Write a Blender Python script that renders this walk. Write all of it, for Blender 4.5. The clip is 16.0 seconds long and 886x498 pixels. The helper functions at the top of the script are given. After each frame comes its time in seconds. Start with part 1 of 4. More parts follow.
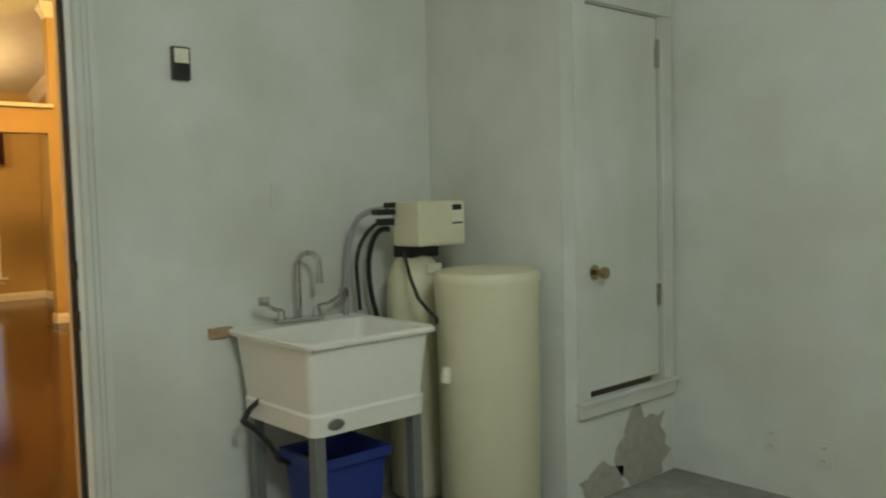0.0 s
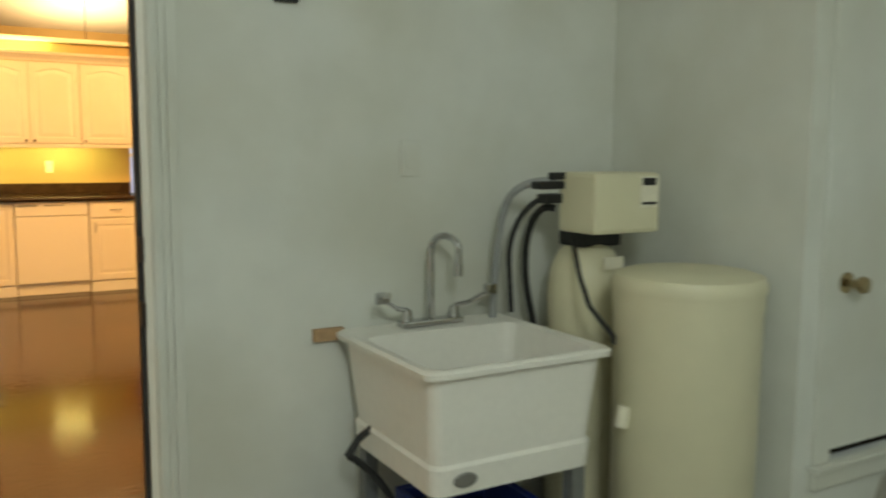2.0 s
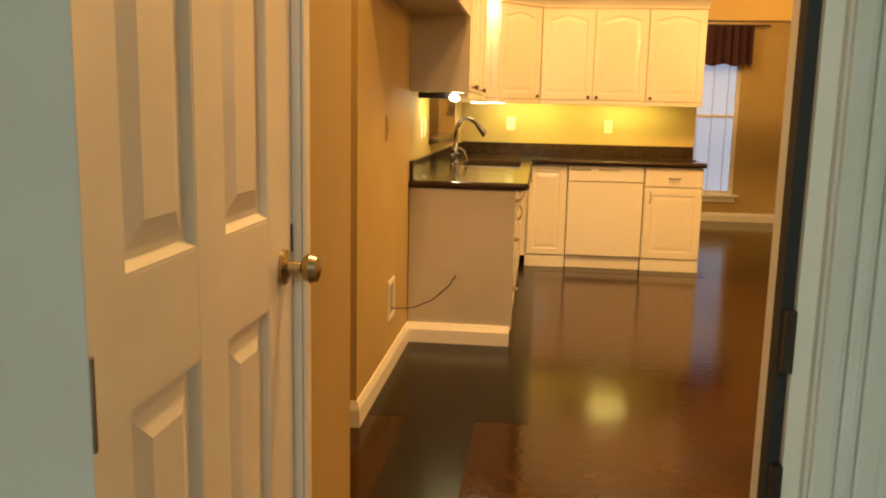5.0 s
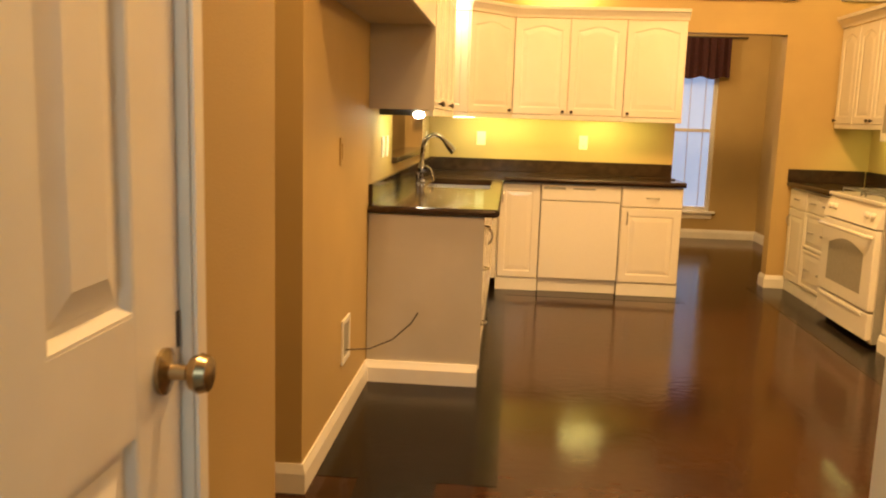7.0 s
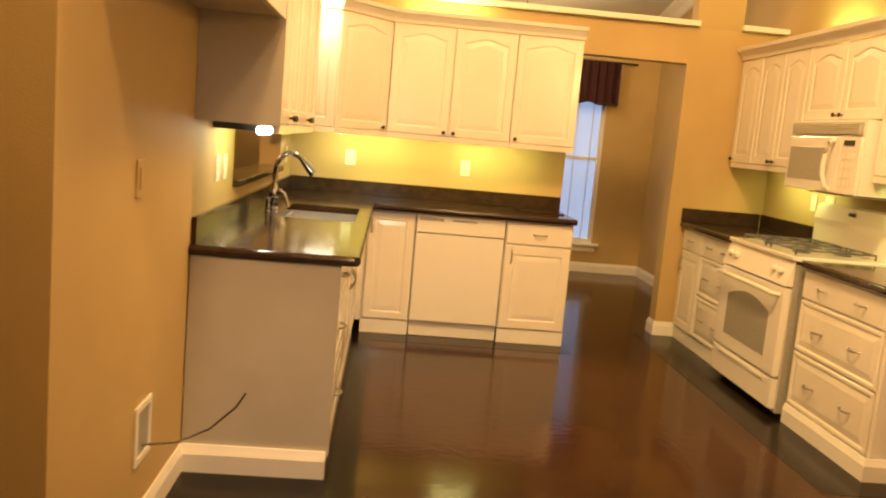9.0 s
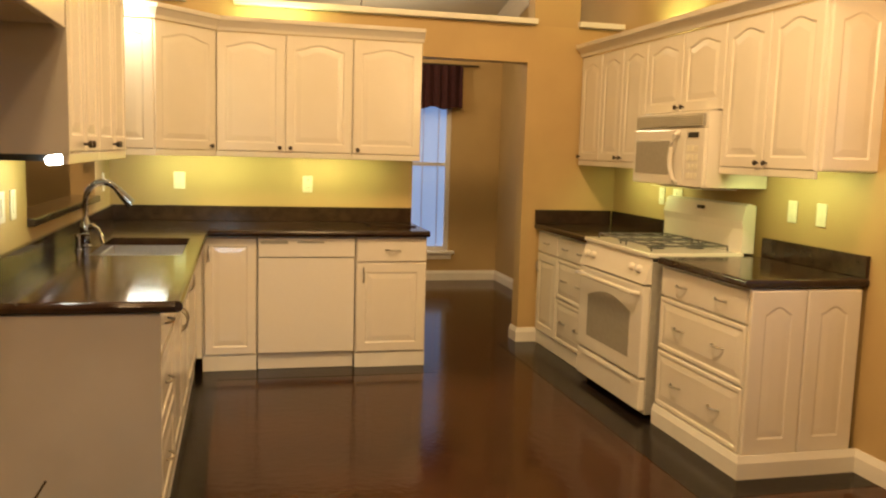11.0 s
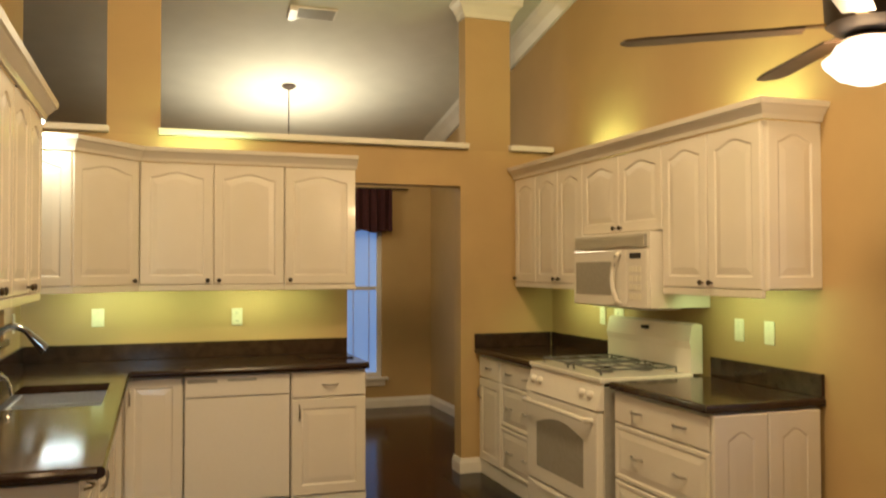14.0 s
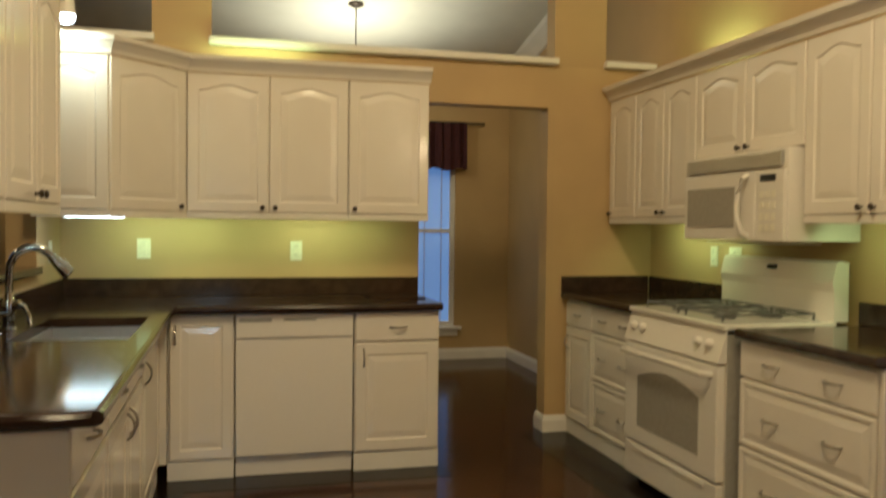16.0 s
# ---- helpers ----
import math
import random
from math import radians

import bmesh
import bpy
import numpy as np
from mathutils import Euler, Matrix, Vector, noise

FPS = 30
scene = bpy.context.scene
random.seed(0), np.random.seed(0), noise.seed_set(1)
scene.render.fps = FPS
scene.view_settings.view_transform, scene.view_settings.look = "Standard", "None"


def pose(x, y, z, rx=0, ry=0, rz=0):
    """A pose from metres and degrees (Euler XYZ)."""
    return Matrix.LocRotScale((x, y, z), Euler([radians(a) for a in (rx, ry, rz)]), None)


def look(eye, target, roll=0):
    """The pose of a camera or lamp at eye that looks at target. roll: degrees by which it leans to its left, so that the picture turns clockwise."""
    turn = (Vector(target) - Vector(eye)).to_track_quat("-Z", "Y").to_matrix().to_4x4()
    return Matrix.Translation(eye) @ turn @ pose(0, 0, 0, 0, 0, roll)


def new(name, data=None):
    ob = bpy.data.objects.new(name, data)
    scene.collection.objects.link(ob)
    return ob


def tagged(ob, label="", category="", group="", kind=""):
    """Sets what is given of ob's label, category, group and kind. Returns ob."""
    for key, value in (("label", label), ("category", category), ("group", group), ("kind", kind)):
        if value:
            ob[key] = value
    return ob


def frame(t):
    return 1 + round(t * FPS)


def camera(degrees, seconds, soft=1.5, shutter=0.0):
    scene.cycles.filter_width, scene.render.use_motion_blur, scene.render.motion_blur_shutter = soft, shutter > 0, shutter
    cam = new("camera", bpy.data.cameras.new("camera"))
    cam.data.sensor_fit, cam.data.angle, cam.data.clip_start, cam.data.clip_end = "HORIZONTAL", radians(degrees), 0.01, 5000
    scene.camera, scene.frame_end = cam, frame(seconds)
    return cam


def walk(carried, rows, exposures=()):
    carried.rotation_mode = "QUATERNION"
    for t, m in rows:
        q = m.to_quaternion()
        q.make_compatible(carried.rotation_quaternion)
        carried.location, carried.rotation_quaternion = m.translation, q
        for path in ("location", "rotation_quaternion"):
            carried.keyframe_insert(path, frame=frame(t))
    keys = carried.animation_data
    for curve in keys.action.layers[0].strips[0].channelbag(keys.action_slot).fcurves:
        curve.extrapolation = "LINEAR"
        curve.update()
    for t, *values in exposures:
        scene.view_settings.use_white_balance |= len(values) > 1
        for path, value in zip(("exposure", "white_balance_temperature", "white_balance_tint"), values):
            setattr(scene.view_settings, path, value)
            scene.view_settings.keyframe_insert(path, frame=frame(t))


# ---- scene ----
cam = camera(56.0, 16.0, soft=2.0, shutter=0.4)
PATH = [
    (0, (1.272, 1.239, 1.279), (2.599, 2.731, 1.158), -1.5),
    (0.5, (1.432, 1.269, 1.296), (2.816, 2.705, 1.15), -1.1),
    (1, (1.597, 1.389, 1.312), (2.942, 2.86, 1.143), -0.8),
    (1.5, (1.751, 1.601, 1.358), (2.957, 3.182, 1.141), -0.3),
    (2, (1.84, 1.932, 1.323), (2.831, 3.654, 1.097), 0.3),
    (2.5, (1.883, 2.29, 1.305), (2.629, 4.127, 1.044), 0.4),
    (3, (1.906, 2.538, 1.29), (2.334, 4.469, 0.994), 0.3),
    (3.5, (1.953, 2.745, 1.301), (2.043, 4.716, 0.969), 0.5),
    (4, (1.93, 2.964, 1.29), (1.814, 4.933, 0.954), 1.3),
    (4.2, (1.973, 3.135, 1.278), (1.793, 5.099, 0.947), 0.7),
    (6.3, (1.961, 3.551, 1.358), (1.732, 5.51, 1.028), 1.4),
    (6.5, (1.93, 3.636, 1.346), (1.73, 5.6, 1.022), 1.6),
    (7, (1.975, 3.794, 1.37), (1.823, 5.763, 1.054), 1.8),
    (7.5, (1.99, 4.003, 1.377), (1.903, 5.978, 1.073), 2.2),
    (8, (1.97, 4.213, 1.436), (1.963, 6.19, 1.132), 2.6),
    (10.3, (2.092, 5.028, 1.404), (2.45, 6.984, 1.196), 4.0),
    (10.5, (2.071, 5.018, 1.448), (2.462, 6.969, 1.241), 2.6),
    (11, (2.122, 5.028, 1.445), (2.595, 6.957, 1.21), 1.7),
    (11.5, (2.095, 5.03, 1.426), (2.673, 6.912, 1.073), 0.9),
    (12, (2.072, 5.028, 1.42), (2.72, 6.864, 0.962), 0.1),
    (12.5, (2.056, 5.057, 1.44), (2.738, 6.89, 1.02), -0.3),
    (13, (2.052, 5.108, 1.462), (2.736, 6.968, 1.191), -0.2),
    (13.5, (2.075, 5.161, 1.481), (2.742, 7.044, 1.366), -0.3),
    (14, (2.077, 5.233, 1.501), (2.725, 7.125, 1.548), -0.1),
    (14.5, (2.237, 5.317, 1.505), (2.806, 7.228, 1.667), -0.1),
    (15, (2.305, 5.461, 1.503), (2.822, 7.383, 1.701), 0.0),
    (15.5, (2.405, 5.654, 1.462), (2.852, 7.599, 1.595), 0.2),
    (16, (2.215, 5.918, 1.338), (2.704, 7.855, 1.283), 0.6),
]
EXPOSURES = [(0.0, 0.42, 7000, 8), (1.5, 0.75, 6900, 10), (2.5, 0.3, 7500, 7), (4.2, 0.35, 7900, 9), (6.3, 0.52, 6950, 9), (7.0, 0.54, 6700, 9), (8.2, 0.57, 6500, 9), (10.5, 0.2, 5550, 7), (11.5, 0.0, 5280, 6), (12.0, 0.26, 5130, 5), (12.5, 0.42, 4980, 5), (13.2, 0.22, 4880, 4),
             (14.0, -0.34, 4740, 2), (15.0, -0.73, 4560, 0), (16.0, -0.65, 4330, -3)]
cam_rows = [(t, look(eye, target, roll)) for t, eye, target, roll in PATH]
walk(cam, cam_rows, EXPOSURES)

# ---- world and lights ----
def ceil_z(y):
    """Height of the sloping ceiling."""
    return 3.69 - 0.205 * (y - 10.17)


WARM = (1.0, 0.575, 0.215)
UNDER = (0.98, 0.93, 0.27)
world = bpy.data.worlds.new("world")
scene.world = world
world.use_nodes = True
sky = world.node_tree.nodes.new("ShaderNodeTexSky")
sky.sky_type = 'NISHITA'
sky.sun_disc = False
sky.sun_elevation = radians(12)
sky.sun_rotation = radians(200)
world.node_tree.links.new(sky.outputs[0], world.node_tree.nodes["Background"].inputs[0])
world.node_tree.nodes["Background"].inputs[1].default_value = 0.06


def lamp(name, kind, m, energy, color, size=0.1, size_y=None, spot=None):
    data = bpy.data.lights.new(name, kind)
    data.energy, data.color = energy, color
    if kind == 'AREA':
        data.size = size
        if size_y:
            data.shape, data.size_y = 'RECTANGLE', size_y
    else:
        data.shadow_soft_size = size
    if spot:
        data.spot_size, data.spot_blend = radians(spot), 0.6
    ob = new(name, data)
    ob.matrix_world = m
    return ob


sun = lamp("sun", 'SUN', pose(0, 0, 20, 75, 0, 20), 0.6, (1.0, 0.93, 0.85))
sun.data.angle = radians(10)
# Added fill for light from behind the camera; its source is unseen, no bulb known.
lamp("garage_fill_light", 'POINT', pose(1.9, 1.0, 2.5), 61, (0.86, 1.0, 1.0), 0.25)
lamp("fan_bulb_light", 'POINT', pose(4.12, 7.2, 2.125), 42, WARM, 0.05)
# Added fill tilted at the back wall; no ceiling fixture is known there.
lamp("kitchen_fill_light", 'AREA', pose(2.9, 7.6, 3.95, 42, 0, 0), 116, WARM, 0.5, 0.5)
# Unseen fill that lifts the hall wall and door, without a real fixture.
lamp("hall_fill_light", 'AREA', pose(2.0, 5.6, 3.5), 50, WARM, 0.3, 0.3)
lamp("sink_can_light", 'AREA', pose(1.50, 10.14, 2.25, 25, 0, 0), 3.0, (1.0, 0.78, 0.42), 0.07, 0.07)
lamp("chandelier_light", 'SPOT', pose(3.19, 12.78, 2.40, 180, 0, 0), 72, (1.0, 0.68, 0.34), 0.1, spot=155)
lamp("chandelier_bulb_light", 'POINT', pose(3.19, 12.78, ceil_z(12.78) - 0.62), 22, (1.0, 0.68, 0.34), 0.06)
# Fill added to brighten the living room; no lamp is seen in it.
lamp("living_fill_light", 'AREA', pose(-1.0, 10.5, 3.0), 30, WARM, 0.6, 0.6)
for i, (x, y, sx, sy, e) in enumerate(((2.68, 10.76, 0.9, 0.05, 2.0), (1.86, 10.76, 0.6, 0.05, 2.8), (4.71, 10.3, 0.05, 0.7, 2.6), (4.71, 8.65, 0.05, 0.6, 2.2), (1.46, 8.45, 0.05, 0.4, 1.5))):
    turn = pose(x, y, 1.372, 34, 0, 0) if sx > sy else pose(x, y, 1.372, 0, -34 if x > 3 else 34, 0)
    lamp("under_cabinet_light", 'AREA', turn, e, UNDER, sx, sy)
for x, y, sx, sy in ((2.35, 10.88, 0.5, 0.04), (4.82, 8.6, 0.04, 0.45), (4.82, 10.1, 0.04, 0.4)):
    lamp("cabinet_top_light", 'AREA', pose(x, y, 2.24, 180, 0, 0), 3.5, UNDER, sx, sy)


# ---- materials ----
def material(name, color, rough=0.5, metal=0.0, grain=0.06, scale=40, bump=0.0, bump_scale=150, coat=0.0, spec=0.5, second=None, second_scale=2.0, second_at=(0.4, 0.65)):
    m = bpy.data.materials.new(name)
    m.use_nodes = True
    nt = m.node_tree
    b = nt.nodes["Principled BSDF"]
    b.inputs["Roughness"].default_value = rough
    b.inputs["Metallic"].default_value = metal
    b.inputs["Coat Weight"].default_value = coat
    b.inputs["Specular IOR Level"].default_value = spec
    b.inputs["Coat Roughness"].default_value = 0.08
    co = nt.nodes.new("ShaderNodeTexCoord")
    n1 = nt.nodes.new("ShaderNodeTexNoise")
    n1.inputs["Scale"].default_value, n1.inputs["Detail"].default_value = scale, 6
    nt.links.new(co.outputs["Object"], n1.inputs["Vector"])
    r1 = nt.nodes.new("ShaderNodeValToRGB")
    lo = [max(0, c * (1 - grain)) for c in color]
    hi = [min(1, c * (1 + grain)) for c in color]
    r1.color_ramp.elements[0].position, r1.color_ramp.elements[1].position = 0.3, 0.7
    r1.color_ramp.elements[0].color, r1.color_ramp.elements[1].color = (*lo, 1), (*hi, 1)
    nt.links.new(n1.outputs["Fac"], r1.inputs["Fac"])
    out = r1.outputs["Color"]
    if second:
        n2 = nt.nodes.new("ShaderNodeTexNoise")
        n2.inputs["Scale"].default_value, n2.inputs["Detail"].default_value = second_scale, 5
        nt.links.new(co.outputs["Object"], n2.inputs["Vector"])
        r2 = nt.nodes.new("ShaderNodeValToRGB")
        r2.color_ramp.elements[0].position, r2.color_ramp.elements[1].position = second_at
        r2.color_ramp.elements[0].color, r2.color_ramp.elements[1].color = (0, 0, 0, 1), (1, 1, 1, 1)
        nt.links.new(n2.outputs["Fac"], r2.inputs["Fac"])
        mix = nt.nodes.new("ShaderNodeMix")
        mix.data_type = 'RGBA'
        nt.links.new(r2.outputs["Color"], mix.inputs[0])
        nt.links.new(out, mix.inputs[6])
        mix.inputs[7].default_value = (*second, 1)
        out = mix.outputs[2]
    nt.links.new(out, b.inputs["Base Color"])
    if bump:
        n3 = nt.nodes.new("ShaderNodeTexNoise")
        n3.inputs["Scale"].default_value, n3.inputs["Detail"].default_value = bump_scale, 3
        nt.links.new(co.outputs["Object"], n3.inputs["Vector"])
        bn = nt.nodes.new("ShaderNodeBump")
        bn.inputs["Strength"].default_value, bn.inputs["Distance"].default_value = bump, 0.003
        nt.links.new(n3.outputs["Fac"], bn.inputs["Height"])
        nt.links.new(bn.outputs["Normal"], b.inputs["Normal"])
        if coat:
            nt.links.new(bn.outputs["Normal"], b.inputs["Coat Normal"])
    return m


def emitter(name, color, strength):
    m = bpy.data.materials.new(name)
    m.use_nodes = True
    b = m.node_tree.nodes["Principled BSDF"]
    b.inputs["Base Color"].default_value = (*color, 1)
    b.inputs["Emission Color"].default_value = (*color, 1)
    b.inputs["Emission Strength"].default_value = strength
    return m


TAN = material("tan_wall_paint", (0.50, 0.36, 0.148), 0.6, grain=0.05, scale=3, bump=0.25, bump_scale=180, second=(0.44, 0.315, 0.132), second_scale=0.8)
CEIL = material("ceiling_paint", (0.74, 0.73, 0.66), 0.8, grain=0.03, scale=5, bump=0.3, bump_scale=120)
WHITE = material("white_cabinet_paint", (0.80, 0.75, 0.66), 0.22, grain=0.02, scale=6, coat=0.3, second=(0.77, 0.72, 0.62), second_scale=2)
TRIM = material("white_trim_paint", (0.80, 0.77, 0.70), 0.35, grain=0.03, scale=8)
PANEL = material("primer_end_panel", (0.54, 0.505, 0.43), 0.55, grain=0.03, scale=5, second=(0.50, 0.465, 0.39), second_scale=3)
COUNTER = material("dark_brown_counter", (0.030, 0.017, 0.011), 0.12, grain=0.35, scale=90, spec=0.36, second=(0.045, 0.026, 0.016), second_scale=14)
FLOOR = material("stained_concrete", (0.032, 0.0135, 0.006), 0.12, grain=0.4, scale=9, bump=0.28, bump_scale=22, coat=0.0, spec=0.16, second=(0.062, 0.025, 0.010), second_scale=1.1, second_at=(0.38, 0.72))
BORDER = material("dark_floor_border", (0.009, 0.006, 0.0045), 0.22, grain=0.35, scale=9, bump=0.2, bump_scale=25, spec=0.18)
CHROME = material("chrome", (0.55, 0.55, 0.56), 0.10, 1.0, grain=0.02)
BRASS = material("aged_brass", (0.42, 0.33, 0.20), 0.25, 1.0, grain=0.08)
NICKEL = material("satin_nickel", (0.42, 0.40, 0.36), 0.3, 1.0, grain=0.05)
STEEL = material("stainless_steel", (0.62, 0.60, 0.56), 0.36, 1.0, grain=0.05, scale=60)
BRONZE = material("dark_bronze_knob", (0.06, 0.045, 0.035), 0.4, 0.6)
ENAMEL = material("white_enamel", (0.80, 0.76, 0.68), 0.18, grain=0.01, coat=0.4)
OVENGLASS = material("dark_oven_glass", (0.36, 0.34, 0.29), 0.2, grain=0.05, coat=0.4)
GREYVENT = material("grey_vent", (0.33, 0.32, 0.28), 0.5)
IRON = material("cast_iron_grate", (0.11, 0.11, 0.105), 0.45, 0.3, grain=0.2)
BLACK = material("black_plastic", (0.012, 0.012, 0.012), 0.45)
PLATE = material("outlet_plastic", (0.78, 0.74, 0.60), 0.35)
GWALL = material("garage_wall_paint", (0.68, 0.69, 0.65), 0.7, grain=0.05, scale=5, bump=0.2, bump_scale=150, second=(0.58, 0.575, 0.50), second_scale=1.6, second_at=(0.35, 0.7))
GFLOOR = material("garage_concrete", (0.30, 0.29, 0.26), 0.8, grain=0.15, scale=12, bump=0.3, bump_scale=60, second=(0.22, 0.21, 0.19), second_scale=2)
PATCH = material("bare_drywall_patch", (0.38, 0.36, 0.31), 0.85, grain=0.1, scale=20, bump=0.3, bump_scale=60)
TUB = material("white_tub_plastic", (0.82, 0.80, 0.75), 0.35, grain=0.02)
GREYLEG = material("grey_steel_leg", (0.22, 0.23, 0.23), 0.5, 0.4)
TANK = material("almond_tank_plastic", (0.68, 0.64, 0.46), 0.45, grain=0.03, scale=8)
BLUE = material("blue_bin_plastic", (0.02, 0.045, 0.25), 0.4)
WOOD = material("raw_wood", (0.42, 0.27, 0.15), 0.7, grain=0.2, scale=30)
RUBBER = material("black_rubber", (0.02, 0.02, 0.02), 0.7)
GREYPIPE = material("grey_hose", (0.32, 0.33, 0.33), 0.5)
REDCLOTH = material("dark_red_valance", (0.045, 0.010, 0.012), 0.9, grain=0.3, scale=40, bump=0.4)
BLIND = material("white_blind_slat", (0.75, 0.76, 0.76), 0.5)
BLADE = material("dark_wood_blade", (0.05, 0.03, 0.018), 0.4, grain=0.3, scale=20)
DAY = emitter("daylight_backdrop", (0.40, 0.53, 0.85), 0.45)
LIT = emitter("lit_glass_shade", (1.0, 0.80, 0.50), 3.0)
WARMTUBE = emitter("lit_yellow_tube", (1.0, 0.86, 0.30), 26.0)
TUBEGLOW = emitter("lit_fluorescent_tube", (1.0, 0.88, 0.66), 34.0)


# ---- mesh helpers ----
def box(bm, x0, x1, y0, y1, z0, z1, bevel=0.0, m=None):
    made = bmesh.ops.create_cube(bm, size=1)
    vs = made["verts"]
    bmesh.ops.transform(bm, verts=vs, matrix=Matrix.Translation(((x0 + x1) / 2, (y0 + y1) / 2, (z0 + z1) / 2)) @ Matrix.Diagonal((abs(x1 - x0), abs(y1 - y0), abs(z1 - z0), 1)))
    if bevel:
        es = list({e for v in vs for e in v.link_edges})
        got = bmesh.ops.bevel(bm, geom=es, offset=bevel, segments=2, affect='EDGES', profile=0.6)
        vs = list({v for f in got["faces"] for v in f.verts} | {v for v in vs if v.is_valid})
    if m is not None:
        bmesh.ops.transform(bm, verts=vs, matrix=m)
    return vs


def cyl(bm, r0, r1, p0, p1, seg=16):
    p0, p1 = Vector(p0), Vector(p1)
    d = p1 - p0
    m = Matrix.Translation((p0 + p1) / 2) @ d.to_track_quat('Z', 'Y').to_matrix().to_4x4()
    return bmesh.ops.create_cone(bm, cap_ends=True, segments=seg, radius1=r0, radius2=r1, depth=d.length, matrix=m)["verts"]


def lathe(bm, profile, seg=24, m=None):
    """A turned body from (radius, height) pairs, round the z axis."""
    rings = []
    for r, z in profile:
        rings.append([bm.verts.new((r * math.cos(2 * math.pi * i / seg), r * math.sin(2 * math.pi * i / seg), z)) for i in range(seg)])
    for a, b in zip(rings, rings[1:]):
        for i in range(seg):
            bm.faces.new((a[i], a[(i + 1) % seg], b[(i + 1) % seg], b[i]))
    bm.faces.new(rings[0][::-1])
    bm.faces.new(rings[-1])
    if m is not None:
        bmesh.ops.transform(bm, verts=[v for ring in rings for v in ring], matrix=m)


def tube(bm, pts, r, seg=8, closed=False):
    """A round bar along points."""
    pts = [Vector(p) for p in pts]
    rings = []
    up = Vector((0.13, 0.21, 0.97)).normalized()
    n = len(pts)
    for i, p in enumerate(pts):
        d = (pts[min(i + 1, n - 1)] - pts[max(i - 1, 0)]).normalized()
        a = d.cross(up)
        if a.length < 0.05:
            a = d.cross(Vector((1, 0, 0)))
        a.normalize()
        b = d.cross(a)
        rings.append([bm.verts.new(p + r * (math.cos(2 * math.pi * k / seg) * a + math.sin(2 * math.pi * k / seg) * b)) for k in range(seg)])
    for a, b in zip(rings, rings[1:]):
        for k in range(seg):
            bm.faces.new((a[k], a[(k + 1) % seg], b[(k + 1) % seg], b[k]))
    bm.faces.new(rings[0][::-1])
    bm.faces.new(rings[-1])


def arc(center, r, a0, a1, n, u, v):
    c, u, v = Vector(center), Vector(u), Vector(v)
    return [c + r * (math.cos(radians(a0 + (a1 - a0) * i / n)) * u + math.sin(radians(a0 + (a1 - a0) * i / n)) * v) for i in range(n + 1)]


def prism(bm, poly, z0, z1):
    lo = [bm.verts.new((x, y, z0)) for x, y in poly]
    hi = [bm.verts.new((x, y, z1)) for x, y in poly]
    n = len(poly)
    for i in range(n):
        bm.faces.new((lo[i], lo[(i + 1) % n], hi[(i + 1) % n], hi[i]))
    bm.faces.new(lo[::-1])
    bm.faces.new(hi)


def sweep(bm, path, profile):
    """A moulding: profile (out, up) pairs along a level path; out is to the right of the way walked, mitred at bends."""
    path = [Vector(p) for p in path]
    rings = []
    for i, p in enumerate(path):
        d0 = (path[i] - path[i - 1]).normalized() if i else (path[1] - path[0]).normalized()
        d1 = (path[i + 1] - path[i]).normalized() if i + 1 < len(path) else d0
        n0, n1 = Vector((d0.y, -d0.x, 0)), Vector((d1.y, -d1.x, 0))
        n = (n0 + n1)
        n = n / max(0.2, n.length_squared / 2) if n.length > 1e-6 else n0
        rings.append([bm.verts.new(p + n * o + Vector((0, 0, u))) for o, u in profile])
    k = len(profile)
    for a, b in zip(rings, rings[1:]):
        for i in range(k):
            bm.faces.new((a[i], a[(i + 1) % k], b[(i + 1) % k], b[i]))
    bm.faces.new(rings[0][::-1])
    bm.faces.new(rings[-1])


def finish(name, bm, mat, smooth=False):
    bmesh.ops.recalc_face_normals(bm, faces=bm.faces[:])
    me = bpy.data.meshes.new(name)
    if smooth:
        for f in bm.faces:
            f.smooth = True
        for e in bm.edges:
            if len(e.link_faces) == 2 and e.calc_face_angle(0) > radians(35):
                e.smooth = False
    bm.to_mesh(me)
    bm.free()
    me.materials.append(mat)
    return new(name, me)


def part(name, bm, mat, parent, label="", smooth=False):
    ob = finish(name, bm, mat, smooth)
    ob.parent = parent
    if label:
        tagged(ob, label)
    return ob


def thing(name, m, label, category, group=""):
    ob = new(name)
    ob.empty_display_size = 0.1
    ob.matrix_world = m
    return tagged(ob, label, category, group)


def struct(name, bm, mat, label, category):
    return tagged(finish(name, bm, mat), label, category, kind="structure")


def boxes(*rows, bevel=0.0):
    bm = bmesh.new()
    for r in rows:
        box(bm, *r, bevel=bevel)
    return bm


# ---- structure ----
struct("floor", boxes((-6.0, 1.1, 5.32, 14.2, -0.15, 0.0), (1.1, 5.15, 4.42, 14.2, -0.15, 0.0), (1.38, 2.3, 4.3, 4.42, -0.15, 0.0)), FLOOR, "glossy dark reddish-brown stained concrete floor", "floor")
struct("floor_border", boxes((1.29, 1.98, 6.75, 10.2, 0.0, 0.0015), (1.45, 1.75, 5.62, 6.75, 0.0, 0.0015), (1.29, 3.36, 10.2, 10.45, 0.0, 0.0015), (4.03, 4.40, 8.06, 10.98, 0.0, 0.0015), (4.40, 4.92, 8.06, 8.24, 0.0, 0.0015)), BORDER, "near-black band along the cabinets on the floor", "floor")
struct("garage_floor", boxes((0.3, 4.92, -1.6, 4.3, -0.2, -0.05)), GFLOOR, "grey bare concrete floor of the garage", "floor")

